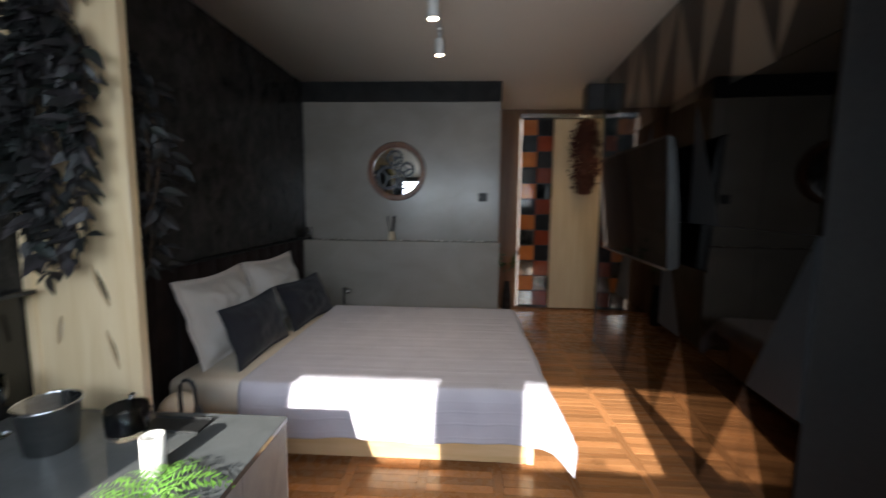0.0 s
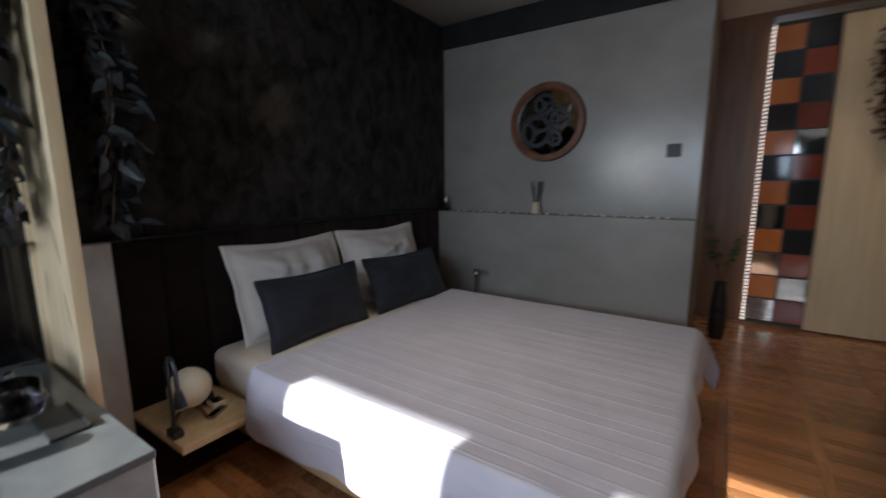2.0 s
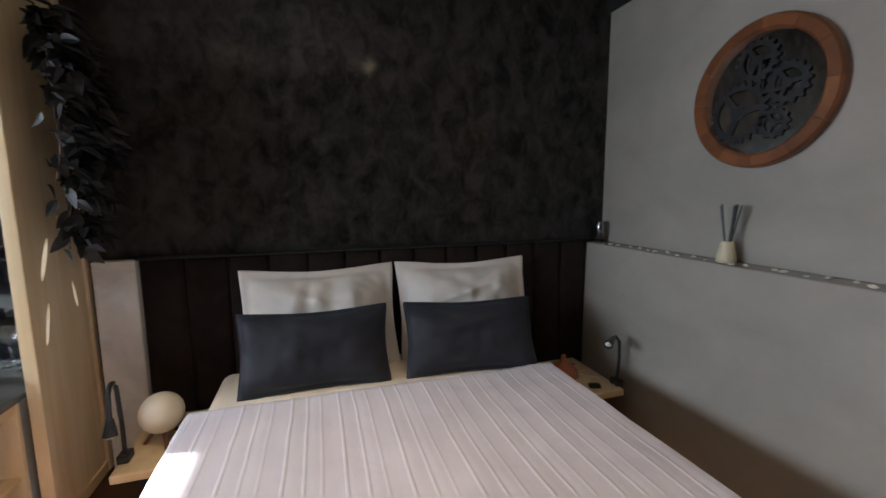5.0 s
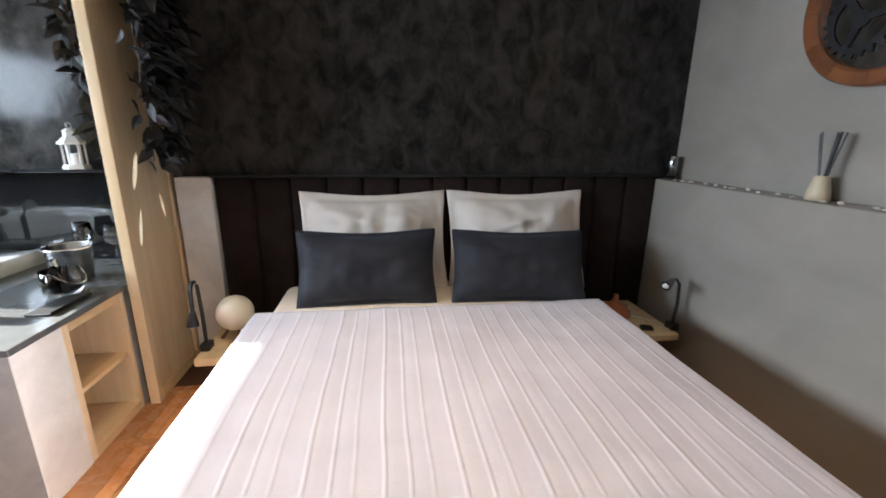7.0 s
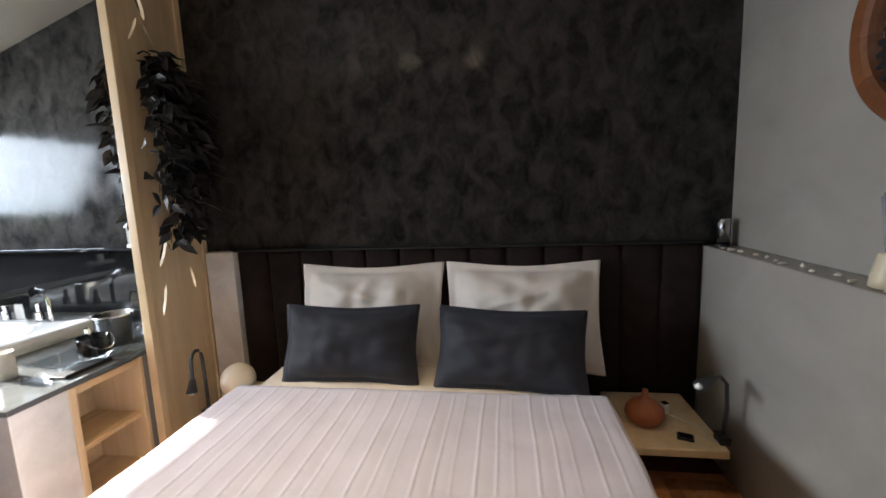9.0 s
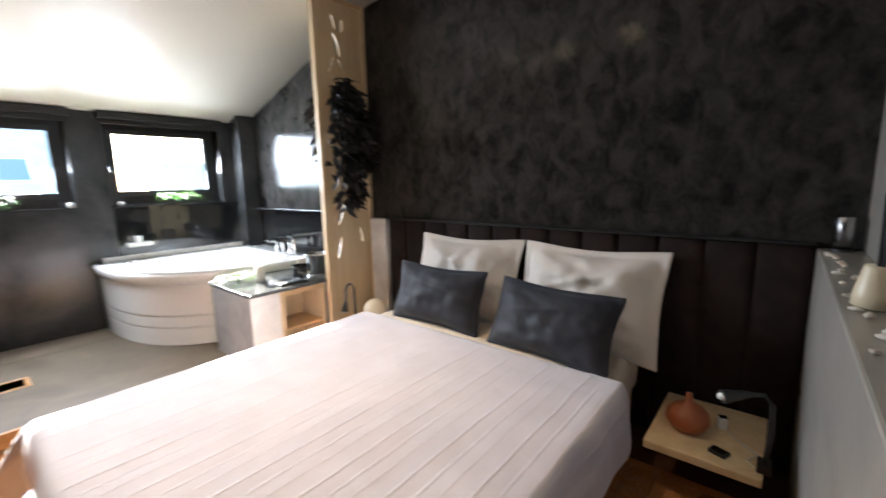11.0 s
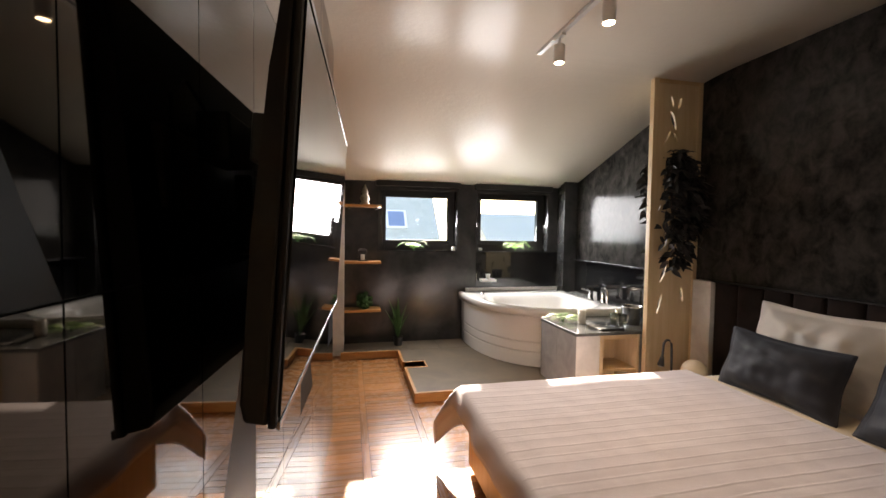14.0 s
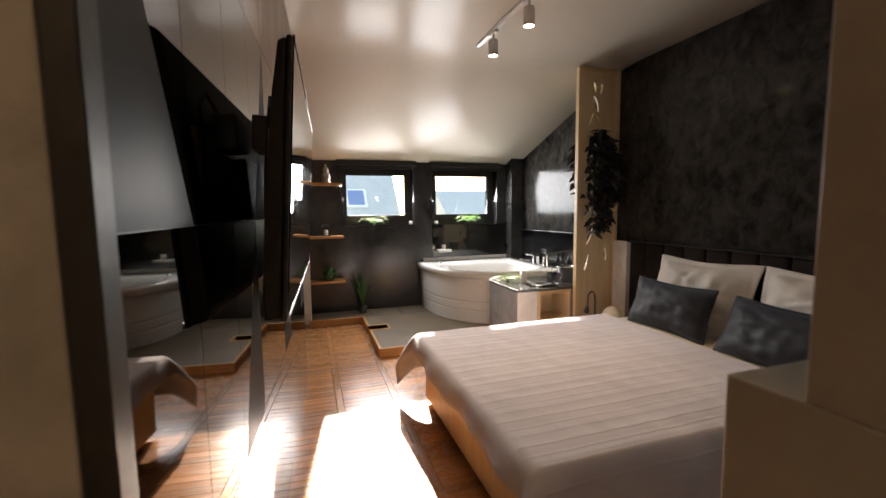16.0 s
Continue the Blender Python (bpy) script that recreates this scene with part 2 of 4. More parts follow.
def solo(name, bm, material, label, category, smooth=False, m=None, group="", kind=""):
    ob = new(name, finish(name, bm, material, smooth))
    if m:
        ob.matrix_basis = m
    return tagged(ob, label, category, group, kind)


def structure(name, bm, material, label="", category="", smooth=False):
    return solo(name, bm, material, label, category, smooth, kind="structure")


def box(x0, y0, z0, x1, y1, z1, bevel=0.0, bm=None, seg=2):
    mine = bmesh.new()
    bmesh.ops.create_cube(mine, size=1.0)
    for v in mine.verts:
        v.co = Vector(((x0 + x1) / 2 + v.co.x * (x1 - x0), (y0 + y1) / 2 + v.co.y * (y1 - y0), (z0 + z1) / 2 + v.co.z * (z1 - z0)))
    if bevel:
        bmesh.ops.bevel(mine, geom=mine.edges[:], offset=bevel, segments=seg, affect="EDGES", profile=0.5)
    if bm is None:
        return mine
    return join(bm, mine)


def join(bm, other):
    me = bpy.data.meshes.new("tmp")
    other.to_mesh(me)
    other.free()
    bm.from_mesh(me)
    bpy.data.meshes.remove(me)
    return bm


def rings(loops, cap0=True, cap1=True, close=True):
    """Skin a row of equal loops of points."""
    bm = bmesh.new()
    rows = [[bm.verts.new(p) for p in loop] for loop in loops]
    n = len(rows[0])
    for a, b in zip(rows, rows[1:]):
        for i in range(n if close else n - 1):
            j = (i + 1) % n
            bm.faces.new((a[i], a[j], b[j], b[i]))
    if cap0:
        bm.faces.new(rows[0][::-1])
    if cap1:
        bm.faces.new(rows[-1])
    return bm


def lathe(profile, n=28, centre=(0, 0), caps=True):
    return rings([[(centre[0] + r * math.cos(2 * math.pi * i / n), centre[1] + r * math.sin(2 * math.pi * i / n), z) for i in range(n)]
                  for r, z in profile], caps, caps)


def tube(points, r, n=10):
    """A round bar along a row of points."""
    pts = [Vector(p) for p in points]
    loops = []
    for i, p in enumerate(pts):
        d = (pts[min(i + 1, len(pts) - 1)] - pts[max(i - 1, 0)]).normalized()
        up = Vector((0, 0, 1)) if abs(d.z) < 0.9 else Vector((1, 0, 0))
        a = d.cross(up).normalized()
        b = d.cross(a)
        rr = r[i] if isinstance(r, (list, tuple)) else r
        loops.append([p + rr * (a * math.cos(2 * math.pi * k / n) + b * math.sin(2 * math.pi * k / n)) for k in range(n)])
    return rings(loops)


def prism(outline, axis, lo, hi, bevel=0.0):
    """Push a flat outline along an axis (0 x, 1 y, 2 z); the outline gives the other two."""
    def at(p, h):
        q = list(p)
        q.insert(axis, h)
        return q
    bm = rings([[at(p, lo) for p in outline], [at(p, hi) for p in outline]])
    if bevel:
        bmesh.ops.bevel(bm, geom=bm.edges[:], offset=bevel, segments=2, affect="EDGES", profile=0.5)
    return bm


def leaf_mesh(name, length, width, material, fold=0.25, droop=0.2):
    bm = bmesh.new()
    rows = []
    for k in range(6):
        u = k / 5
        w = width / 2 * math.sin(math.pi * min(1.0, u ** 0.7 * 0.97 + 0.03)) + 0.0005
        y, z = length * u, -droop * length * u * u
        rows.append([bm.verts.new((-w, y, z + fold * w)), bm.verts.new((0, y, z)), bm.verts.new((w, y, z + fold * w))])
    for a, b in zip(rows, rows[1:]):
        for i in range(2):
            bm.faces.new((a[i], a[i + 1], b[i + 1], b[i]))
    me = finish(name, bm, material)
    return me


def leaf_objects(parent, mesh, places, name="leaf"):
    for m in places:
        ob = new(name, mesh)
        ob.parent = parent
        ob.matrix_basis = m


# ---- plan ----
HEAD_X = -1.36        # headboard wall
CEIL = 2.48
SLOPE0, SLOPE1 = 1.08, 3.0   # the sloped part of the ceiling in y
LOW = CEIL - (SLOPE1 - SLOPE0) * 0.3325
WIN_Y = 1.1           # inner face of the window wall
PART_Y = 5.68         # upper face of the partition
FAR_Y = 6.86
PLAT = 0.07
WARD_M = pose(1.36, 2.94, 0, 0, 0, -math.degrees(math.atan(0.06)))   # local y runs along the mirrored wall

# floor and ground
structure("floor", box(-1.5, 0.6, -0.2, 3.3, 7.0, -0.012), SEAM, "oiled parquet floor in warm orange brown", "floor")
FLOOR = bpy.data.objects["floor"]

# headboard wall
structure("wall_headboard", prism([(0.55, -0.2), (7.0, -0.2), (7.0, CEIL + 0.1), (3.0, CEIL + 0.1), (0.55, 1.78)], 0, -1.56, HEAD_X), BLACK_PLASTER, "black mottled polished plaster wall", "wall")

# window wall with two openings
W1, W2, WZ = (0.06, 0.95), (-1.068, -0.169), (1.08, 1.80)
ww = bmesh.new()
for x0, x1, z0, z1 in ((HEAD_X, 1.52, -0.1, WZ[0]), (HEAD_X, 1.52, WZ[1], 2.05), (HEAD_X, W2[0], WZ[0], WZ[1]), (W2[1], W1[0], WZ[0], WZ[1]), (W1[1], 1.52, WZ[0], WZ[1])):
    box(x0, 0.86, z0, x1, WIN_Y, z1, bm=ww)
structure("wall_window", ww, DARK_PLASTER, "dark grey polished plaster wall with two low windows", "wall")
structure("wall_corner_column", box(HEAD_X + 0.002, WIN_Y, 0.6, -1.19, 1.27, 2.0, 0.004), DARK_PLASTER, "dark plaster corner column", "wall")
# glossy black tile band over the tub
for nm, bmx in (("wall_tile_band_window", box(-1.19, WIN_Y, 0.55, -0.17, WIN_Y + 0.014, 1.075, 0.002)),
                ("wall_tile_band_side", box(HEAD_X, 1.27, 0.5, HEAD_X + 0.014, 2.952, 0.995, 0.002))):
    structure(nm, bmx, BLACK_GLASS, "glossy black tile band behind the tub", "wall tile")

# ceiling: flat and sloped
under = []
for k in range(61):
    y = 0.87 + (7.0 - 0.87) * (k / 60) ** 1.1
    under.append((y, CEIL - 0.035 * math.log(1 + math.exp(0.3325 * (SLOPE1 - y) / 0.035))))
over = [(y, z + 0.14) for y, z in under]
structure("ceiling", prism(under + over[::-1], 0, -1.56, 3.3), CEILING, "glossy cream-white attic ceiling with a sloping part", "ceiling")
for p in bpy.data.objects["ceiling"].data.polygons:
    p.use_smooth = len(p.vertices) == 4 and abs(p.normal.z) > 0.5

# partition: thick lower part with a ledge, thinner upper part, black beam, block behind
structure("wall_partition_lower", box(HEAD_X, 5.555, 0, 0.58, 6.86, 0.955, 0.006), GREY_PLASTER, "grey polished microcement half wall with a ledge", "wall")
structure("wall_partition_upper", box(HEAD_X, PART_Y, 0.955, 0.576, 6.86, CEIL, 0.004), GREY_PLASTER, "grey polished microcement wall", "wall")
structure("trim_beam", box(HEAD_X + 0.002, PART_Y - 0.03, 2.295, 0.575, PART_Y, CEIL - 0.002, 0.003), BEAM, "black painted beam under the ceiling", "beam")

# far end of the passage
structure("wall_far", box(-1.5, FAR_Y, -0.1, 3.3, 7.05, CEIL + 0.1), OAK_BROWN, "brown wood veneer wall", "wall")
structure("wall_side", box(3.2, 0.6, -0.1, 3.35, 7.0, CEIL + 0.1), BACK_WALL, "plain warm white wall", "wall")
structure("wall_recess", box(1.52, 0.95, -0.1, 3.25, 1.25, CEIL), BACK_WALL, "plain warm white wall", "wall")
structure("wall_pillar", box(1.31, WIN_Y, 0, 1.52, 1.32, 2.2, 0.004), PALE_PLASTER, "pale plaster pillar beside the wall shelves", "pillar")
structure("wall_passage", box(1.9, 5.62, 0, 2.1, FAR_Y, CEIL, 0.004), BACK_WALL, "plain warm plaster wall", "wall")

# raised tiled platform
plat = bmesh.new()
box(HEAD_X, 1.45, -0.01, 0.57, 2.60, PLAT, bm=plat)
box(0.57, 1.45, -0.01, 0.745, 1.86, PLAT, bm=plat)
box(0.57, 2.0, -0.01, 0.745, 2.60, PLAT, bm=plat)
structure("floor_platform", plat, TILE, "raised grey microcement platform round the tub", "platform")
structure("floor_tile_row", box(HEAD_X, WIN_Y, -0.01, 1.31, 1.448, PLAT - 0.008), GROUT, "row of grey tiles along the window wall", "floor")
PLATFORM = bpy.data.objects["floor_tile_row"]
for nm, bb in (("trim_platform_front", (HEAD_X + 0.46, 2.60, 0, 0.77, 2.625, PLAT + 0.004)), ("trim_platform_side", (0.745, 2.02, 0, 0.77, 2.60, PLAT + 0.004)),
              ("trim_platform_side_2", (0.745, 1.47, 0, 0.77, 1.84, PLAT + 0.004)), ("trim_platform_back", (0.745, 1.45, 0, 1.34, 1.475, PLAT + 0.006)),
              ("trim_notch_1", (0.57, 1.84, 0, 0.77, 1.86, PLAT + 0.004)), ("trim_notch_2", (0.57, 2.0, 0, 0.77, 2.02, PLAT + 0.004)), ("trim_notch_3", (0.55, 1.84, 0, 0.57, 2.02, PLAT + 0.004))):
    structure(nm, box(*bb, 0.003), TRIM_WOOD, "orange wood edging of the platform", "trim")
structure("trim_recess_base", box(1.34, 1.25, 0, 3.2, 1.268, 0.07, 0.003), TRIM_WOOD, "orange wood skirting board", "trim")


# windows
def window(i, x0, x1):
    w = thing("window_%d" % i, (0.5 * (x0 + x1), 0.95, WZ[0]), "low black-framed window looking onto neighbouring roofs", "window", kind="structure")
    half, h = (x1 - x0) / 2, WZ[1] - WZ[0]
    fr = bmesh.new()
    t = 0.08
    tb = 0.115
    for b in ((-half, 0, 0, -half + t, 0.0, h), (half - t, 0, 0, half, 0, h), (-half + t, 0, 0, half - t, 0, tb), (-half + t, 0, h - 0.1, half - t, 0, h)):
        box(b[0], -0.05, b[2], b[3], 0.02, b[5], 0.004, bm=fr)
    part("window_frame", fr, FRAME_BLACK, w)
    sash = bmesh.new()
    for b in ((-half + t - 0.03, tb - 0.03, -half + t + 0.012, h - 0.07), (half - t - 0.012, tb - 0.03, half - t + 0.03, h - 0.07),
              (-half + t, tb - 0.03, half - t, tb + 0.012), (-half + t, h - 0.112, half - t, h - 0.07)):
        box(b[0], 0.02, b[1], b[2], 0.04, b[3], 0.003, bm=sash)
    part("sash", sash, FRAME_BLACK, w)
    p = part("pane", box(-half + t - 0.02, -0.008, tb - 0.02, half - t + 0.02, -0.002, h - 0.08), PANE, w)
    p.visible_shadow = False
    part("window_sill", box(-half + 0.002, 0.041, 0, half - 0.002, 0.162, 0.012, 0.003), BLACK_STONE, w, "polished black stone sill")
    part("handle", box(half - t * 0.6 - 0.01, 0.02, h * 0.42, half - t * 0.6 + 0.012, 0.05, h * 0.42 + 0.1, 0.004), BLACK_METAL, w)
    b = thing("roller_blind", (0.5 * (x0 + x1), WIN_Y + 0.004, WZ[1] - 0.02), "rolled-up black roller blind above the window", "roller blind", group="window blinds")
    part("cassette", box(-half - 0.03, 0, 0.012, half + 0.03, 0.055, 0.075, 0.01), BLACK_PLASTIC, b)
    part("fabric_edge", box(-half, 0.012, -0.025, half, 0.024, 0.012, 0.003), BLACK_PLASTIC, b)
    return w


window(1, *W1)
window(2, *W2)

# ---- bed ----
BED_X0, BED_X1, BED_Y0, BED_Y1, BED_Z = -1.27, 0.645, 3.50, 5.0, 0.437
bed = thing("bed", (BED_X0, 0.5 * (BED_Y0 + BED_Y1), 0), "double bed with a pale wooden base and cream sheet", "bed")
W = BED_Y1 - BED_Y0
L = BED_X1 - BED_X0
part("base_side", box(0, -W / 2 + 0.05, 0.03, L - 0.05, -W / 2 + 0.085, 0.27, 0.004), PINE_X, bed)
part("base_side", box(0, W / 2 - 0.085, 0.03, L - 0.05, W / 2 - 0.05, 0.27, 0.004), PINE_X, bed)
part("base_foot", box(L - 0.07, -W / 2 + 0.04, 0.03, L - 0.035, W / 2 - 0.04, 0.28, 0.004), PINE, bed)
part("slat_deck", box(0, -W / 2 + 0.086, 0.2, L - 0.071, W / 2 - 0.086, 0.24), PINE_X, bed)
for sx in (0.05, L - 0.14):
    for sy in (-W / 2 + 0.09, W / 2 - 0.15):
        part("leg", box(sx, sy, 0, sx + 0.06, sy + 0.06, 0.2, 0.004), PINE, bed)
part("mattress", box(0.0, -W / 2 + 0.02, 0.24, L - 0.02, W / 2 - 0.02, BED_Z - 0.012, 0.05, seg=4), SHEET, bed, "mattress in a cream sheet", True)


def bedspread():
    """A ribbed cover: flat on top, folded down round the edges, with a pointed drop at the corners."""
    x0, x1, y0, y1, zt = -0.85, BED_X1, BED_Y0, BED_Y1, BED_Z + 0.004
    drop_foot, drop_a, drop_b = 0.12, 0.27, 0.25
    nx, ny = 80, 640
    xs = np.linspace(x0, x1 + drop_foot, nx)
    ys = np.linspace(y0 - drop_a, y1 + drop_b, ny)
    bm = bmesh.new()
    rows = []
    for x in xs:
        row = []
        for y in ys:
            dx, dy = max(0.0, x - x1), max(0.0, y0 - y, y - y1)
            side = -1 if y < y0 else 1
            px, py = min(x, x1), min(max(y, y0), y1)
            out = lambda d: 0.035 * (1 - math.exp(-d / 0.03))
            wave = 0.012 * math.sin(x * 9.0 + 1.3) + 0.007 * math.sin(x * 23.0)
            wavy = 0.01 * math.sin(y * 8.0 + 0.4) + 0.006 * math.sin(y * 21.0)
            fx, fy = out(dx) + dx * 0.15 + wavy * min(1, dx * 9), out(dy) + dy * 0.1 + wave * min(1, dy * 7)
            both = min(dx, dy)
            px += fx + both * 0.55
            py += side * (fy + both * 0.35)
            d = dx + dy
            z = zt - max(0.0, d - 0.012) * (0.96 if d else 1)
            q = (y - 3.47 + 0.006 * noise.noise((x * 2.1, y * 3.0, 7.0)) + 0.002 * noise.noise((x * 8, y * 11, 2.0))) % 0.175
            rid = 0.0006 * math.sin(y * 71.8 + 1.0) + 0.0022 * (math.exp(-((q - 0.03) / 0.0032) ** 2) + 0.8 * math.exp(-((q - 0.088) / 0.0032) ** 2) + 0.45 * math.exp(-((q - 0.137) / 0.0032) ** 2))
            soft = 0.006 * noise.noise((x * 2.3, y * 2.3, 0.2)) + 0.0025 * noise.noise((x * 9, y * 7, 1.2))
            yy = 0.004 * noise.noise((x * 5, y * 1.2, 4.0))
            if d:
                py += side * rid * 0.8
                z += soft * 0.5
            else:
                z += rid + soft
            row.append(bm.verts.new((px, py + yy, max(z, 0.03))))
        rows.append(row)
    for a, b in zip(rows, rows[1:]):
        for i in range(ny - 1):
            bm.faces.new((a[i], a[i + 1], b[i + 1], b[i]))
    hems = [[v.co.copy() for v in rows[0]], [v.co.copy() for v in rows[-1]], [r[0].co.copy() for r in rows], [r[-1].co.copy() for r in rows]]
    spread = thing("bedspread", (0, 0, 0), "pale mauve ribbed cotton bedspread spread over the bed", "bedspread")
    for h in hems:
        part("hem", tube(h[::2], 0.0045, 6), COVER, spread, "", True)
    ob = part("cloth", bm, COVER, spread, "", True)
    sol = ob.modifiers.new("thickness", "SOLIDIFY")
    sol.thickness, sol.offset = 0.006, 1.0
    return ob


bedspread()


def pillow_mesh(w, h, d, flange, seed, n=44, creases=1.0):
    """A stuffed pillow with a flat border, in its own x (width) and z (height); y is its depth."""
    bm = bmesh.new()
    front, back = [], []
    for side, store in ((-1, front), (1, back)):
        for i in range(n + 1):
            row = []
            for j in range(n + 1):
                u, v = 2 * i / n - 1, 2 * j / n - 1
                iu, iv = min(1, abs(u) * (1 + flange)), min(1, abs(v) * (1 + flange * w / h))
                bulge = ((1 - iu ** 2.6) * (1 - iv ** 2.6)) ** 0.62
                pull_u = 1 - 0.055 * (1 - abs(u)) * abs(v) ** 3
                pull = 1 - 0.1 * math.cos(u * math.pi / 2) ** 1.2 * abs(v) ** 2
                pul2 = 1 - 0.05 * math.cos(v * math.pi / 2) ** 1.2 * abs(u) ** 2
                x, z = u * w / 2 * pul2 * pull_u, v * h / 2 * pull
                crease = creases * (0.012 * noise.noise((u * 2.2 + seed, v * 2.6, seed)) + 0.006 * noise.noise((u * 6 + seed, v * 3, seed * 2.0))
                                    + 0.007 * abs(noise.noise(((u + v) * 3.1 + seed, (u - v) * 1.3, seed))) * (abs(u) + abs(v)) - 0.006 * math.exp(-((v + 0.5 * u * math.sin(seed) - 0.3) / 0.07) ** 2) * (1 - abs(u)))
                y = side * (d / 2 * bulge + 0.004) + crease * (0.3 + bulge) + 0.012 * noise.noise((u * 1.5, v * 1.5 + seed, 3))
                row.append(bm.verts.new((x, y, z + h / 2)))
            store.append(row)
    for store in (front, back):
        for a, b in zip(store, store[1:]):
            for j in range(n):
                bm.faces.new((a[j], a[j + 1], b[j + 1], b[j]))
    edge = [(i, 0) for i in range(n)] + [(n, j) for j in range(n)] + [(i, n) for i in range(n, 0, -1)] + [(0, j) for j in range(n, 0, -1)]
    for (a, b), (c, e) in zip(edge, edge[1:] + edge[:1]):
        bm.faces.new((front[a][b], front[c][e], back[c][e], back[a][b]))
    return bm, [(front[a][b].co + back[a][b].co) / 2 for a, b in edge]


# local -y is the front; turned so that it faces +x, leaning back
for k, (y, seed, turn) in enumerate(((3.985, 1.3, 2), (4.715, 5.1, -2))):
    solo("pillow", pillow_mesh(0.73, 0.525, 0.2, 0.13, seed, creases=2.2)[0], PILLOW_CREAM, "large cream pillow with a flat border leaning on the headboard", "pillow", True,
         pose(-1.135, y, BED_Z - 0.035, -17, 0, 90 + turn), group="bed pillows")
for k, (y, seed, turn, lean) in enumerate(((3.95, 8.7, 0, -19), (4.645, 11.9, -7, -24))):
    c = thing("cushion", pose(-0.935 if k == 0 else -0.895, y, BED_Z - 0.012, lean, 0, 90 + turn), "slate grey satin cushion with piped edge propped on the bed", "cushion", group="bed cushions")
    body, rim = pillow_mesh(0.625, 0.345, 0.12, 0.05, seed, creases=0.8)
    part("cover", body, CUSHION_GREY, c, "", True)
    part("piping", tube(rim + rim[:1], 0.0045, 6), CUSHION_GREY, c, "", True)

# headboard
hb = thing("headboard", (HEAD_X, 3.2, 0), "dark brown channel-tufted upholstered headboard", "headboard")
n_ch = 13
cw = (5.553 - 3.205) / n_ch
for i in range(n_ch):
    prof = []
    for k in range(13):
        a = k / 12
        prof.append((0.02 + 0.022 * math.sin(math.pi * a) ** 0.4, 0.005 + i * cw + a * cw))
    prof += [(0.002, 0.005 + (i + 1) * cw), (0.002, 0.005 + i * cw)]
    part("channel", prism(prof, 2, 0.02, 0.968), HEAD_FABRIC, hb, "", True)
part("top_trim", box(0.002, 0.0, 0.968, 0.056, 2.352, 0.978, 0.002), BEAM, hb)
structure("wall_stub", box(HEAD_X + 0.002, 3.04, 0, HEAD_X + 0.06, 3.203, 0.97, 0.004), PALE_PLASTER, "pale concrete stub beside the headboard", "wall")

# ---- pine divider panel with leaf cut-outs ----
div = thing("divider_panel", (-1.14, 2.995, 0), "tall pale pine divider panel with leaf-shaped cut-outs", "divider panel")
PW = 0.215
part("stile", box(0.175, -0.021, 0, PW, 0.021, CEIL - 0.002, 0.003), PINE, div)
part("stile", box(-PW, -0.021, 0, -0.18, 0.021, CEIL - 0.002, 0.003), PINE, div)
part("top_rail", box(-0.18, -0.018, CEIL - 0.05, 0.175, 0.018, CEIL - 0.003, 0.003), PINE_X, div)
part("bottom_rail", box(-0.18, -0.018, 0, 0.175, 0.018, 0.05, 0.003), PINE_X, div)


def board_with_cuts(cuts):
    """A thin board with leaf-shaped holes cut through it."""
    bm = box(-0.18, -0.008, 0.05, 0.175, 0.008, CEIL - 0.05)
    me = finish("board", bm, PINE)
    ob = new("board", me)
    ob.parent = div
    cb = bmesh.new()
    for x, z, ln, wd, ang in cuts:
        pts = []
        for k in range(16):
            a = 2 * math.pi * k / 16
            u, v = math.cos(a) * ln / 2, math.sin(a) * wd / 2 * (abs(math.sin(a)) ** 0.5)
            ca, sa = math.cos(radians(ang)), math.sin(radians(ang))
            pts.append((x + u * ca - v * sa, z + u * sa + v * ca))
        join(cb, prism(pts, 1, -0.1, 0.1))
    cutter_me = finish("cut", cb, PINE)
    cutter = bpy.data.objects.new("cut", cutter_me)
    scene.collection.objects.link(cutter)
    cutter.matrix_basis = div.matrix_basis
    md = ob.modifiers.new("cut", "BOOLEAN")
    md.object, md.solver = cutter, "EXACT"
    bpy.context.view_layer.update()
    done = bpy.data.meshes.new_from_object(ob.evaluated_get(bpy.context.evaluated_depsgraph_get()))
    ob.modifiers.clear()
    ob.data = done
    bpy.data.objects.remove(cutter)


board_with_cuts([(0.03, 2.16, 0.15, 0.036, 72), (-0.02, 2.29, 0.09, 0.02, 102), (0.045, 2.3, 0.09, 0.018, 76), (0.0, 2.03, 0.1, 0.016, 60), (0.08, 2.03, 0.13, 0.016, 118),
                 (0.07, 1.02, 0.17, 0.03, 112), (-0.06, 1.12, 0.14, 0.025, 70), (0.1, 0.78, 0.16, 0.022, 105), (-0.1, 0.85, 0.12, 0.02, 80)])


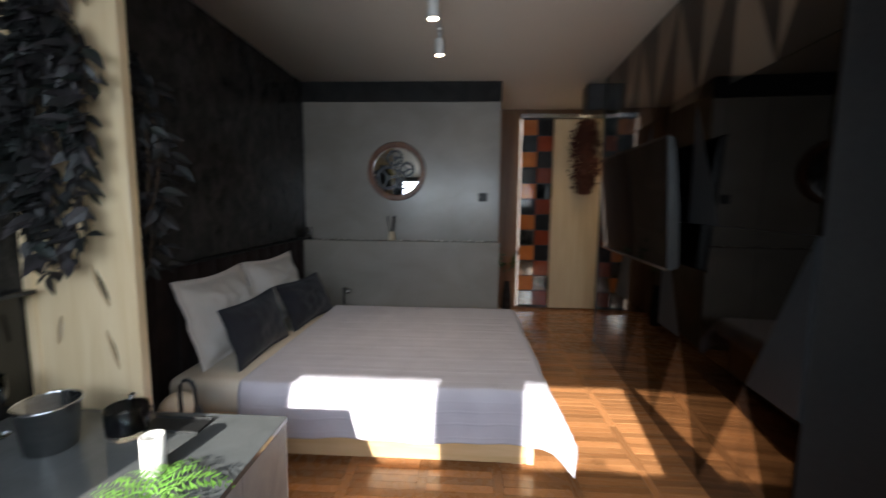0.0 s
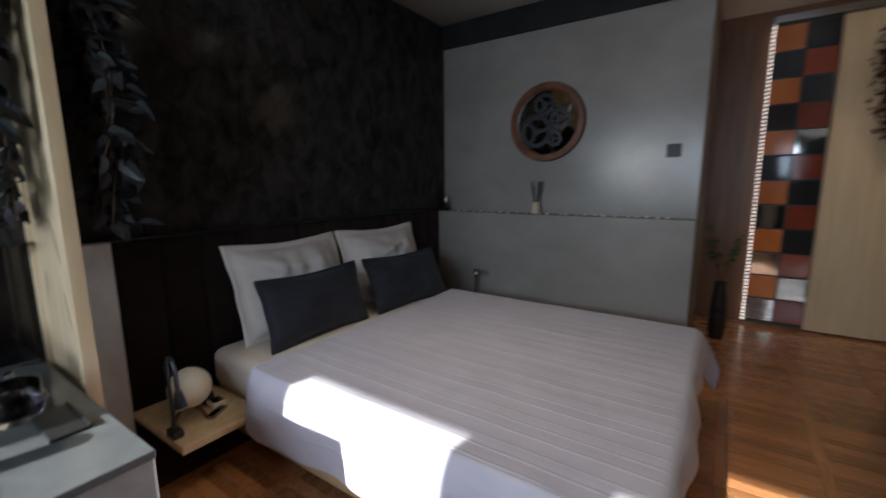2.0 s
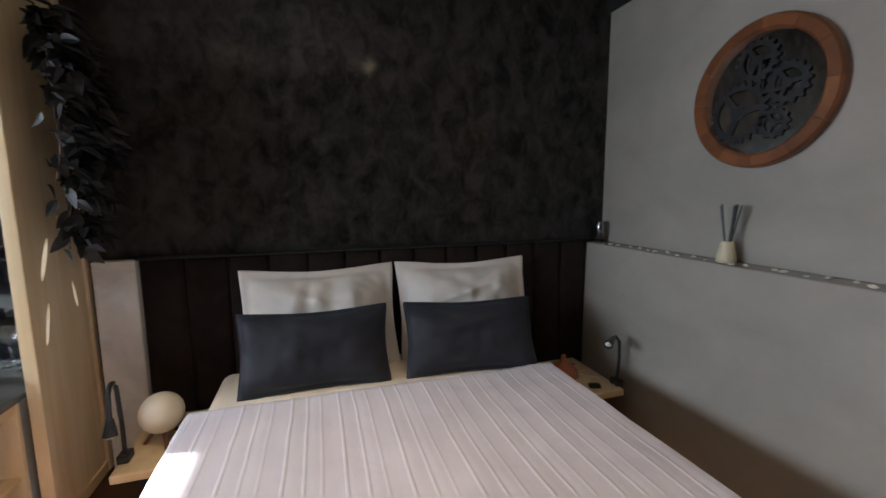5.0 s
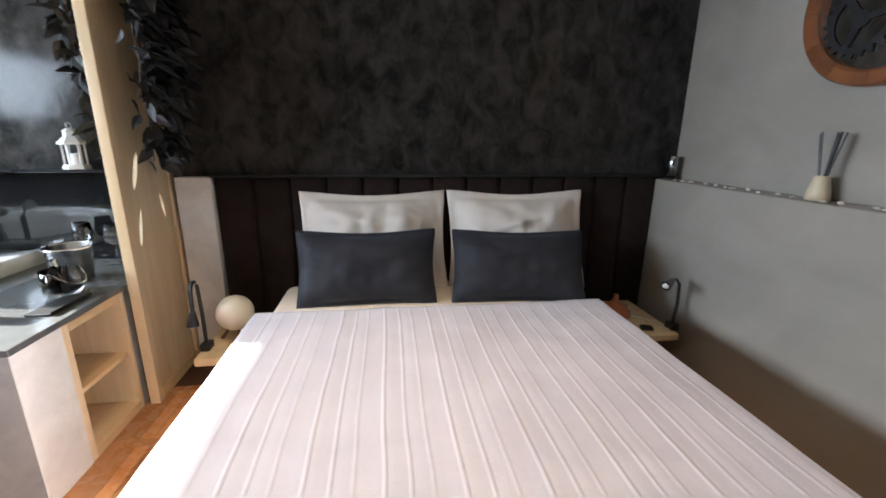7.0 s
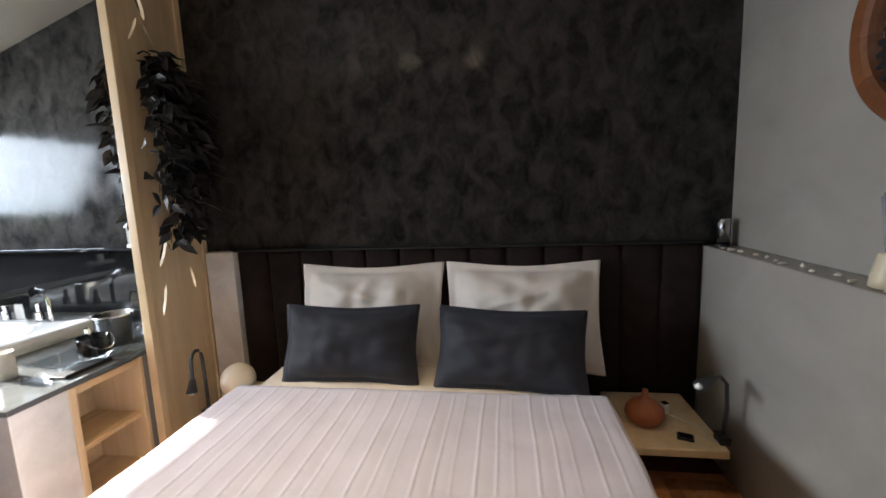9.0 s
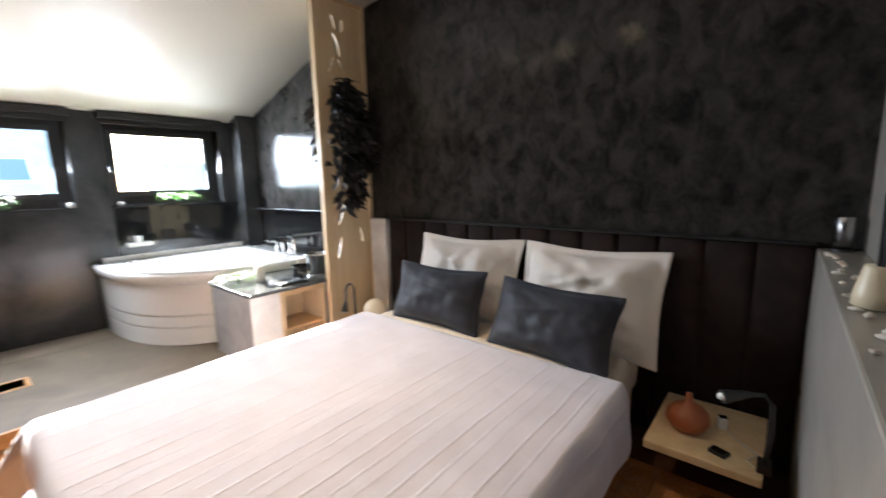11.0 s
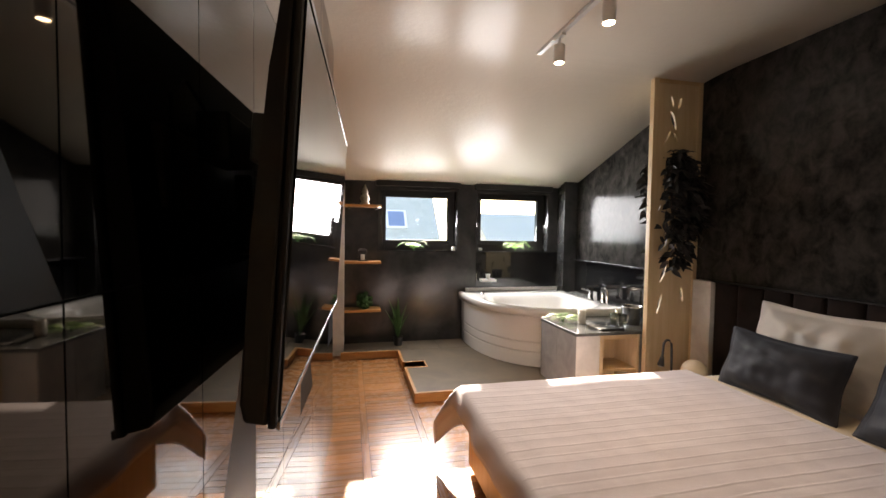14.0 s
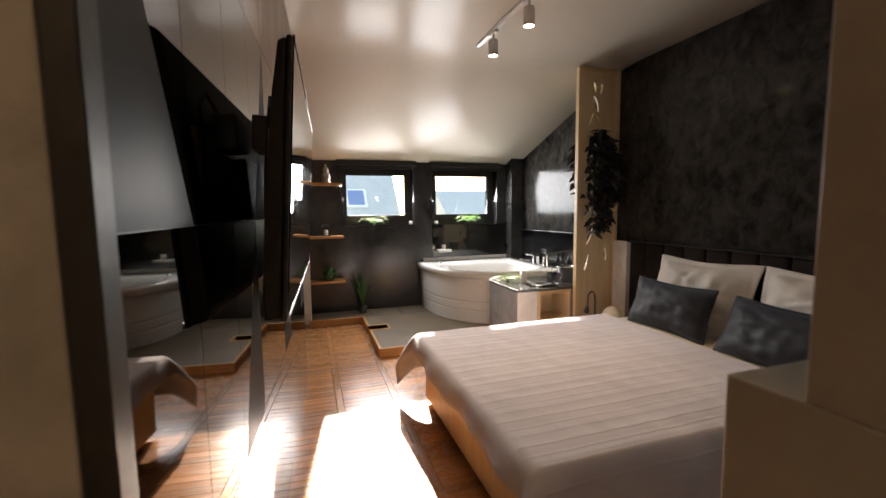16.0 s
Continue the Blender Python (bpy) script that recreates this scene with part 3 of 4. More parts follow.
def hanging_ivy(m, label, height, width, count, seed, deep=1.0):
    rnd = random.Random(seed)
    p = thing("hanging_plant", m, label, "hanging plant", group="hanging plants on the divider")
    part("hook", tube([(0, 0.0, 0.02), (0, -0.03, 0.03), (0, -0.06, 0.015), (0, -0.06, -0.02)], 0.004), BLACK_METAL, p)
    vines = bmesh.new()
    paths = []
    for k in range(14):
        x1 = rnd.uniform(-width, width) * 0.5
        ln = height * rnd.uniform(0.55, 1.0) * (1 - 0.9 * abs(x1) / width)
        pts = [(x1 * min(1, u * 2.2) * (1 - 0.35 * u) + rnd.uniform(-0.012, 0.012), -0.03 - deep * (0.04 + 0.06 * math.sin(u * 2.6) + 0.02 * rnd.random()), -ln * u) for u in [q / 8 for q in range(9)]]
        paths.append(pts)
        join(vines, tube(pts, 0.0025, 5))
    part("vines", vines, STEM, p)
    mesh = leaf_mesh("ivy_leaf", 0.084, 0.041, LEAF_DARK)
    places = []
    for k in range(count):
        pts = rnd.choice(paths)
        f = rnd.random() ** 1.25 * 7.99
        i = int(f)
        a, b = Vector(pts[i]), Vector(pts[i + 1])
        c = a.lerp(b, f - i) + Vector((rnd.uniform(-0.035, 0.035), deep * rnd.uniform(-0.06, 0.03), rnd.uniform(-0.03, 0.03)))
        s = rnd.uniform(0.7, 1.25)
        places.append(Matrix.Translation(c) @ pose(0, 0, 0, rnd.uniform(-95, 10), rnd.uniform(-50, 50), rnd.uniform(90, 270)) @ Matrix.Diagonal((s, s, s, 1)))
    leaf_objects(p, mesh, places[:280])
    rest = bmesh.new()
    for m4 in places[280:]:
        one = bmesh.new()
        one.from_mesh(mesh)
        one.transform(m4)
        join(rest, one)
    tagged(part("leaf_mass", rest, LEAF_DARK, p), kind="stuff")
    return p


hanging_ivy(pose(-1.06, 3.012, 1.90, 0, 0, 180), "dark artificial ivy hanging on the divider's bed side", 1.15, 0.4, 800, 3)
hanging_ivy(pose(-1.13, 2.978, 2.02, 0, 0, 0), "dark artificial ivy hanging on the divider's tub side", 1.45, 0.38, 760, 7, 0.4)

# ---- counter with cubby ----
ctr = thing("counter", (-0.88, 2.68, PLAT), "low concrete counter with a black stone top and a pine cubby", "counter")
ZC = 0.565 - PLAT
part("body", box(-0.478, -0.30, 0, 0.497, -0.02, ZC - 0.022, 0.003), CONCRETE, ctr)
part("end_block", box(0.30, -0.018, -PLAT, 0.497, 0.27, ZC - 0.022, 0.003), CONCRETE, ctr, "grey concrete end")
part("front_face", box(0.302, 0.27, -PLAT, 0.497, 0.276, ZC - 0.022, 0.001), PALE_PLASTER, ctr, "pale plaster face")
part("top", box(-0.478, -0.31, ZC - 0.022, 0.502, 0.278, ZC, 0.003), COUNTER_TOP, ctr, "polished black stone top")
cub = part("cubby", box(-0.04, -0.015, -PLAT, 0.30, 0.0, ZC - 0.024), PINE, ctr, "open pine cubby")
part("cubby_side", box(-0.04, 0.0, -PLAT, -0.02, 0.274, ZC - 0.024, 0.002), PINE, ctr)
part("cubby_side", box(0.27, 0.0, -PLAT, 0.2985, 0.274, ZC - 0.024, 0.002), PINE, ctr)
part("cubby_top", box(-0.02, 0.0, ZC - 0.055, 0.27, 0.274, ZC - 0.024, 0.002), PINE_X, ctr)
part("cubby_shelf", box(-0.02, 0.0, 0.19, 0.27, 0.262, 0.208, 0.002), PINE_X, ctr)
part("cubby_base", box(-0.02, 0.0, -PLAT, 0.27, 0.274, -0.03, 0.002), PINE_X, ctr)
part("filler", box(-0.478, -0.018, -PLAT, -0.042, 0.268, ZC - 0.024, 0.002), CONCRETE, ctr)

# ---- corner bath tub ----
TX, TY = HEAD_X + 0.016, WIN_Y + 0.016


def tub_loop(z, inset=0.0, flare=0.0, n=48):
    a, b = 1.37 - inset + flare, 1.28 - inset + flare
    pts = []
    for i in range(n + 1):
        q = math.pi / 2 * i / n
        pts.append((TX + a * math.cos(q) ** (2 / 3.0), TY + b * math.sin(q) ** (2 / 3.0), z))
    pts.append((TX + inset, TY + b - 0.001, z))
    pts.append((TX + inset, TY + inset, z))
    pts.append((TX + a - 0.001, TY + inset, z))
    return pts


def bowl_loop(z, s, n=52):
    cx, cy = TX + 0.66, TY + 0.62
    pts = []
    for p in tub_loop(z, 0.0, 0.0, 48):
        d = Vector((p[0] - cx, p[1] - cy))
        r = d.length
        lim = 0.565
        keep = min(r, lim + 0.02 * math.cos(3 * math.atan2(d.y, d.x)))
        d = d / r * keep * s
        pts.append((cx + d.x, cy + d.y, z))
    return pts


tub = thing("corner_bathtub", (TX, TY, PLAT), "white acrylic corner whirlpool tub on the tiled platform", "bathtub")
tub.matrix_basis = Matrix.Identity(4)
part("apron", rings([tub_loop(PLAT + 0.002, 0.034), tub_loop(0.185, 0.032), tub_loop(0.2, 0.032), tub_loop(0.202, 0.0345), tub_loop(0.205, 0.0345), tub_loop(0.207, 0.03), tub_loop(0.222, 0.03), tub_loop(0.275, 0.029), tub_loop(0.29, 0.029), tub_loop(0.292, 0.0315), tub_loop(0.295, 0.0315), tub_loop(0.297, 0.027), tub_loop(0.312, 0.027), tub_loop(0.515, 0.024), tub_loop(0.53, 0.024), tub_loop(0.54, 0.03)], False, False), ACRYLIC, tub, "", True)
shell = rings([tub_loop(0.54, 0.03), tub_loop(0.545, 0.0), tub_loop(0.60, 0.0, 0.012), tub_loop(0.62, 0.0, 0.004), tub_loop(0.628, 0.02), bowl_loop(0.628, 1.06), bowl_loop(0.62, 1.0),
               bowl_loop(0.56, 0.94), bowl_loop(0.36, 0.84), bowl_loop(0.22, 0.72), bowl_loop(0.18, 0.5)], False, True)
part("shell", shell, ACRYLIC, tub, "", True)
part("upstand", box(TX, TY + 0.001, 0.626, TX + 1.3, TY + 0.022, 0.665, 0.006), ACRYLIC, tub)
for k in range(9):
    a = radians(-35 + k * 28)
    r = 0.5
    jet = lathe([(0.0, 0), (0.026, 0), (0.026, 0.006), (0.016, 0.01), (0.0, 0.008)], 16, caps=False)
    o = part("jet", jet, CHROME, tub)
    o.matrix_basis = look((TX + 0.66 + r * math.cos(a), TY + 0.62 + r * math.sin(a), 0.42), (TX + 0.66 + 2 * r * math.cos(a), TY + 0.62 + 2 * r * math.sin(a), 0.36))
for k in range(4):
    o = part("control_knob", lathe([(0.02, 0), (0.02, 0.012), (0.014, 0.018)], 16), CHROME, tub)
    o.matrix_basis = pose(TX + 1.15 + 0.015 * k, TY + 0.18 + 0.055 * k, 0.628)
fc = thing("tub_faucet", (-1.18, 1.98, 0.628), "chrome waterfall tub mixer with hand shower on the rim", "faucet")
part("spout", prism([(-0.02, 0), (0.02, 0), (0.02, 0.10), (0.16, 0.115), (0.16, 0.135), (-0.02, 0.135)], 1, -0.03, 0.03, 0.004), CHROME, fc)
for dy in (-0.12, 0.1):
    part("handle", lathe([(0.022, 0), (0.02, 0.04), (0.012, 0.05), (0.012, 0.09), (0.008, 0.095)], 14, (0, dy)), CHROME, fc)
hs = part("hand_shower", tube([(0.02, 0.2, 0), (0.02, 0.2, 0.12), (0.05, 0.2, 0.17), (0.09, 0.2, 0.18)], [0.012, 0.012, 0.016, 0.026]), CHROME, fc)

# ---- mirrored wardrobe wall and TV ----
ward = thing("wardrobe", WARD_M, "wardrobe wall of smoked mirror and beige satin triangles", "wardrobe")
WL, NC, NR = 2.62, 9, 4
part("carcass", box(0.012, 0, 0, 0.6, WL - 0.012, CEIL - 0.003), BLACK_PLASTIC, ward)
cwid, chei = WL / NC, (CEIL - 0.006) / NR
for i in range(NC):
    for j in range(NR):
        g = 0.0012
        y0, y1, z0, z1 = i * cwid + g, (i + 1) * cwid - g, 0.003 + j * chei + g, 0.003 + (j + 1) * chei - g
        flip = (i + j) % 2
        tri = ([(y0, z0), (y1, z0), (y0, z1)], [(y1, z1), (y0, z1), (y1, z0)]) if flip else ([(y0, z0), (y1, z0), (y1, z1)], [(y0, z0), (y1, z1), (y0, z1)])
        low = j == 0
        for k, t in enumerate(tri):
            light = (k == 0) if j == 0 else (k + i + j) % 2 == 0 if j == 3 else (k == 0 and (i + j) % 3 == 1)
            cx, cz = sum(p[0] for p in t) / 3, sum(p[1] for p in t) / 3
            part("panel", prism(t, 0, 0.0, 0.011), (MATT_GREY if j in (1, 2) else SATIN_BEIGE) if light else SMOKED, ward, "" if not light else "matt grey triangle" if j in (1, 2) else "beige satin triangle")
part("end_panel", box(0.03, WL, 0, 0.6, WL + 0.03, CEIL - 0.003, 0.003), CONCRETE, ward, "grey plaster end face")
part("edge_strip", box(-0.006, WL - 0.01, 0, 0.028, WL + 0.034, CEIL - 0.003, 0.003), BLACK_PLASTIC, ward, "black edge strip")

tv = thing("television", WARD_M @ pose(-0.118, 0.84, 1.336, 0, -3.6, 0.9), "large flat black television tilted down on a wall bracket", "television")
part("screen", box(-0.004, 0.012, -0.335, 0.0, 1.208, 0.34, 0.001), SCREEN, tv)
part("bezel", box(0.0, 0.0, -0.35, 0.014, 1.22, 0.352, 0.005), BLACK_PLASTIC, tv)
part("back_shell", prism([(0.014, -0.346), (0.05, -0.34), (0.058, -0.31), (0.056, -0.05), (0.044, 0.22), (0.034, 0.336), (0.014, 0.348)], 1, 0.002, 1.218, 0.006), BLACK_PLASTIC, tv)
part("trim_strip", box(-0.006, 0.004, -0.352, 0.0, 1.216, -0.338, 0.001), STEEL, tv, "bright lower edge strip")
part("trim_strip", box(-0.006, 0.004, 0.341, 0.0, 1.216, 0.353, 0.001), BLACK_GLASS, tv)
part("bracket", box(0.06, 0.45, -0.1, 0.1, 0.8, 0.1, 0.006), BLACK_METAL, tv)
part("bracket_arm", box(0.06, 0.86, 0.1, 0.125, 1.0, 0.2, 0.006), BLACK_METAL, tv)
part("rating_label", box(0.0445, 1.0, 0.0, 0.062, 1.14, 0.14, 0.001), MATT_LABEL, tv, "pale paper rating label")
part("cable", tube([(0.08, 1.0, 0.2), (0.07, 1.05, 0.24), (0.065, 1.1, 0.2), (0.068, 1.12, 0.05), (0.066, 1.13, -0.1)], 0.004), BLACK_PLASTIC, tv)

sp = thing("speaker", WARD_M @ pose(-0.16, 2.66, 2.2), "black box speaker fixed high on the wall", "speaker")
part("cabinet", box(0, 0, 0, 0.2, 0.2, 0.24, 0.008), BLACK_PLASTIC, sp)
part("grille", box(0.01, -0.006, 0.01, 0.19, 0.0, 0.23, 0.002), BLACK_METAL, sp)

# ---- nightstands and their lamps ----
def nightstand(y, depth, wy, label):
    t = thing("nightstand", (HEAD_X + 0.044, y, 0.2), label, "nightstand", group="floating nightstands")
    part("board", box(0, 0, 0, depth, wy, 0.035, 0.006), PINE, t)
    part("bracket", box(0.02, wy * 0.3, -0.05, depth * 0.7, wy * 0.3 + 0.03, 0.0, 0.003), BLACK_METAL, t)
    part("bracket", box(0.02, wy * 0.7, -0.05, depth * 0.7, wy * 0.7 + 0.03, 0.0, 0.003), BLACK_METAL, t)
    return t


NZ = 0.235
nightstand(3.205, 0.445, 0.325, "floating pine nightstand board with a globe lamp")
nightstand(5.1, 0.458, 0.37, "floating pine nightstand board with a gourd and chargers")
gl = thing("globe_lamp", (-1.06, 3.33, NZ), "round opal table lamp on a small wooden tripod", "table lamp")
part("globe", lathe([(0.0001, 0.05)] + [(0.082 * math.sin(math.pi * k / 16), 0.132 - 0.082 * math.cos(math.pi * k / 16)) for k in range(1, 16)] + [(0.0001, 0.214)], 32, caps=False), MATT_GLASS, gl, "", True)
for k in range(3):
    a = 2.1 * k + 0.4
    part("leg", tube([(0.075 * math.cos(a), 0.075 * math.sin(a), 0), (0.03 * math.cos(a), 0.03 * math.sin(a), 0.06)], 0.008, 8), CLOCK_WOOD, gl)


def reading_lamp(m, pts, head, label):
    t = thing("reading_lamp", m, label, "reading lamp", group="gooseneck reading lamps")
    part("clamp", box(-0.03, -0.02, -0.02, 0.03, 0.02, 0.012, 0.004), BLACK_METAL, t)
    part("gooseneck", tube(pts, 0.008), BLACK_METAL, t)
    e = Vector(pts[-1])
    h = part("head", tube([e, e + Vector(head) * 0.5, e + Vector(head)], [0.012, 0.018, 0.024], 14), BLACK_METAL, t)
    b = part("bulb", lathe([(0.0001, -0.012), (0.014, -0.006), (0.016, 0.004), (0.0001, 0.016)], 14, caps=False), WHITE_CERAMIC, t, "white lamp tip")
    b.matrix_basis = Matrix.Translation(e + Vector(head))


arc = [(0, 0, 0), (0, 0, 0.14), (0, -0.004, 0.26)] + [(0.035 * (1 - math.cos(a)), -0.004, 0.26 + 0.05 * math.sin(a)) for a in (0.5, 1.1, 1.6, 2.2, 2.8)]
reading_lamp(pose(-0.97, 3.225, NZ + 0.02), arc + [(0.074, -0.004, 0.19)], (0.012, 0.0, -0.06), "black gooseneck reading lamp clamped to the nightstand")
reading_lamp(pose(-0.92, 5.47, NZ + 0.02), [(0, 0, 0), (0, 0.01, 0.12), (0, 0.005, 0.22), (0, -0.02, 0.25), (0.03, -0.06, 0.255)], (0.05, -0.07, -0.01), "black gooseneck reading lamp beside the half wall")
gd = thing("gourd_ornament", (-1.04, 5.22, NZ), "orange-brown gourd ornament with a stalk", "ornament")
part("body", lathe([(0.03, 0), (0.062, 0.012), (0.08, 0.042), (0.076, 0.068), (0.056, 0.092), (0.026, 0.108), (0.015, 0.122), (0.012, 0.15)], 24), GOURD, gd, "", True)


def gadget(name, x, y, z, sx, sy, sz, m, label, cat, rz=0, face=None):
    t = thing(name, pose(x, y, z, 0, 0, rz), label, cat)
    part("case", box(-sx / 2, -sy / 2, 0, sx / 2, sy / 2, sz, min(sx, sy, sz) * 0.25), m, t)
    part("face", box(-sx * 0.38, -sy * 0.38, sz, sx * 0.38, sy * 0.38, sz + 0.0015), face or BLACK_GLASS, t)


gadget("remote_control", -1.0, 3.40, NZ, 0.035, 0.1, 0.014, STEEL, "small grey remote control on the nightstand", "remote control", 30)
gadget("clock_radio", -1.13, 3.42, NZ, 0.08, 0.05, 0.05, BLACK_PLASTIC, "small black bedside clock on the nightstand", "alarm clock")
gadget("phone_dock", -1.06, 3.43, NZ, 0.07, 0.06, 0.03, WHITE_CERAMIC, "small white phone charger on the nightstand", "charger")
gadget("charger", -1.12, 5.33, NZ, 0.035, 0.035, 0.05, WHITE_CERAMIC, "white plug charger on the nightstand", "charger", 20)
gadget("car_key", -0.93, 5.34, NZ, 0.04, 0.06, 0.015, BLACK_PLASTIC, "small black key fob", "key fob", -20)
cb = thing("charging_cable", (-1.1, 5.4, NZ), "white charging cable lying on the nightstand", "cable")
part("cord", tube([(0, -0.05, 0.004), (0.06, 0.0, 0.004), (0.1, 0.05, 0.004), (0.16, 0.02, 0.004), (0.2, 0.06, 0.004)], 0.003, 6), WHITE_CERAMIC, cb)

# ---- partition wall things ----
clk = thing("gear_clock", pose(-0.43, PART_Y - 0.002, 1.632, 90, 0, 0), "round rust-wood mirror clock with black gears", "wall clock")
R = 0.285
for k in range(12):
    a0, a1 = radians(30 * k + 0.12), radians(30 * k + 29.88)
    loops = []
    for q in range(7):
        a = a0 + (a1 - a0) * q / 6
        c, s = math.cos(a), math.sin(a)
        loops.append([(r * c, r * s, z) for r, z in ((R - 0.055, 0.002), (R - 0.055, 0.03), (R - 0.045, 0.04), (R - 0.008, 0.04), (R, 0.03), (R, 0.002))])
    part("frame_segment", rings(loops), CLOCK_WOOD, clk)
part("mirror", lathe([(0.0001, 0.004), (R - 0.055, 0.004), (R - 0.055, 0.01), (0.0001, 0.01)], 48, caps=False), MIRROR, clk)


def gear(name, cx, cy, r, teeth, width, z):
    loops_o, loops_i = [], []
    n = teeth * 4
    for i in range(n):
        a = 2 * math.pi * i / n
        rr = r * (1.0 if i % 4 < 2 else 0.86)
        loops_o.append((cx + rr * math.cos(a), cy + rr * math.sin(a)))
        loops_i.append((cx + r * width * math.cos(a), cy + r * width * math.sin(a)))
    bm = rings([[(*p, z) for p in loops_i], [(*p, z) for p in loops_o], [(*p, z + 0.006) for p in loops_o], [(*p, z + 0.006) for p in loops_i], [(*p, z) for p in loops_i]], False, False)
    for q in range(3):
        a = 2.1 * q + r
        d = Vector((math.cos(a), math.sin(a)))
        s = Vector((-d.y, d.x)) * r * 0.09
        e = r * width
        join(bm, prism([(cx + d.x * e + s.x, cy + d.y * e + s.y), (cx - s.x * 0 + s.x, cy + s.y), (cx - s.x, cy - s.y), (cx + d.x * e - s.x, cy + d.y * e - s.y)], 2, z + 0.001, z + 0.005))
    join(bm, lathe([(r * 0.22, z), (r * 0.22, z + 0.008)], 14, (cx, cy)))
    part(name, bm, BLACK_METAL, clk, "black gear wheel")


gear("gear", -0.085, -0.06, 0.125, 22, 0.72, 0.014)
gear("gear", 0.1, 0.02, 0.08, 14, 0.62, 0.016)
gear("gear", -0.02, 0.13, 0.085, 16, 0.66, 0.018)
gear("gear", 0.06, -0.12, 0.06, 12, 0.6, 0.014)
part("hand_bar", box(-0.006, 0.0, 0.026, 0.006, 0.15, 0.029), BLACK_METAL, clk)
part("hand_bar", box(0.0, -0.006, 0.03, 0.1, 0.006, 0.033), BLACK_METAL, clk)

sw = thing("light_switch", (0.417, PART_Y - 0.001, 1.39), "square black light switch plate on the grey wall", "light switch")
part("plate", box(-0.042, -0.012, -0.042, 0.042, 0, 0.042, 0.003), BLACK_PLASTIC, sw)
part("rocker", box(-0.028, -0.016, -0.028, 0.028, -0.012, 0.028, 0.002), BLACK_PLASTIC, sw)

LZ = 0.956
rd = thing("reed_diffuser", (-0.475, 5.612, LZ), "beige ceramic reed diffuser with dark sticks on the ledge", "reed diffuser")
part("bottle", lathe([(0.03, 0), (0.038, 0.004), (0.036, 0.03), (0.024, 0.085), (0.022, 0.09)], 24), BEIGE_CERAMIC, rd, "", True)
rr = random.Random(5)
for k in range(7):
    ax, ay = (0.016 + 0.006 * k, rr.uniform(-0.01, 0.012)) if k < 5 else (-0.04 - 0.006 * (k - 5), 0.004)
    part("reed", tube([(ax * 0.1, ay * 0.1, 0.04), (ax, ay, 0.235 + 0.01 * rr.random())], 0.0032, 6), BLACK_METAL, rd)
cl = thing("cylinder_lamp", (HEAD_X + 0.06, 5.62, LZ), "small steel cylinder light standing on the ledge", "accent light")
part("tube", lathe([(0.026, 0), (0.026, 0.12), (0.022, 0.125)], 24), STEEL, cl, "", True)
part("base", lathe([(0.03, 0), (0.03, 0.008)], 24), BLACK_METAL, cl)
rr = random.Random(9)
for k in range(26):
    bm = bmesh.new()
    bmesh.ops.create_icosphere(bm, subdivisions=2, radius=1.0)
    a, b, c = rr.uniform(0.007, 0.017), rr.uniform(0.006, 0.01), rr.uniform(0.004, 0.007)
    for v in bm.verts:
        f = 1 + 0.3 * noise.noise(v.co * 1.4 + Vector((k, 0, 0)))
        v.co = Vector((v.co.x * a, v.co.y * b, v.co.z * c + c * 0.9)) * f
    solo("pebble", bm, SHELL, "small pale shell or pebble on the ledge", "pebble", True,
         pose(-1.22 + k * 0.066 + rr.uniform(-0.02, 0.02), 5.60 + rr.uniform(-0.022, 0.03), LZ, 0, 0, rr.uniform(0, 180)), group="pebbles along the ledge")

# ---- ceiling track with spots ----
tr = thing("track_light", (0.06, 3.9, CEIL), "white ceiling track light with three cylinder spots", "track light")
part("rail", box(-0.017, -0.75, -0.02, 0.017, 0.75, 0, 0.003), WHITE_METAL, tr)
for dy in (-0.48, 0.0, 0.55):
    part("adapter", box(-0.014, dy - 0.05, -0.034, 0.014, dy + 0.05, -0.02, 0.003), WHITE_METAL, tr)
    part("stem", tube([(0, dy, -0.034), (0, dy, -0.075)], 0.007), WHITE_METAL, tr)
    s = part("spot", lathe([(0.0285, -0.175), (0.032, -0.17), (0.032, -0.078), (0.028, -0.072), (0.0001, -0.072)], 24, (0, dy), caps=False), WHITE_METAL, tr, "", True)
    part("lens", lathe([(0.0001, -0.168), (0.0284, -0.168), (0.0284, -0.166)], 24, (0, dy), caps=False), SPOT_GLOW, s, "warm lit lamp face")
    ld = bpy.data.lights.new("spot_beam", "SPOT")
    ld.energy, ld.color, ld.spot_size, ld.spot_blend, ld.shadow_soft_size = 5.0, (1.0, 0.76, 0.48), radians(75), 0.6, 0.025
    lo = new("spot_beam", ld)
    lo.location = (0.06, 3.9 + dy, CEIL - 0.18)

# fill lamp and fixture added out of view to brighten the far door
ld = bpy.data.lights.new("passage_lamp", "SPOT")
ld.energy, ld.color, ld.spot_size, ld.spot_blend, ld.shadow_soft_size = 5.0, (1.0, 0.74, 0.45), radians(95), 0.7, 0.03
lo = new("passage_lamp", ld)
lo.location = (1.78, 6.3, CEIL - 0.05)
pl = thing("ceiling_downlight", (1.78, 6.3, CEIL), "small round white fixture added out of view for the passage fill light", "downlight")
part("ring", lathe([(0.045, -0.012), (0.05, 0.0), (0.035, 0.0), (0.035, -0.012), (0.045, -0.012)], 24, caps=False), WHITE_METAL, pl)
part("lens", lathe([(0.0001, -0.006), (0.035, -0.006), (0.035, 0)], 24, caps=False), SPOT_GLOW, pl)

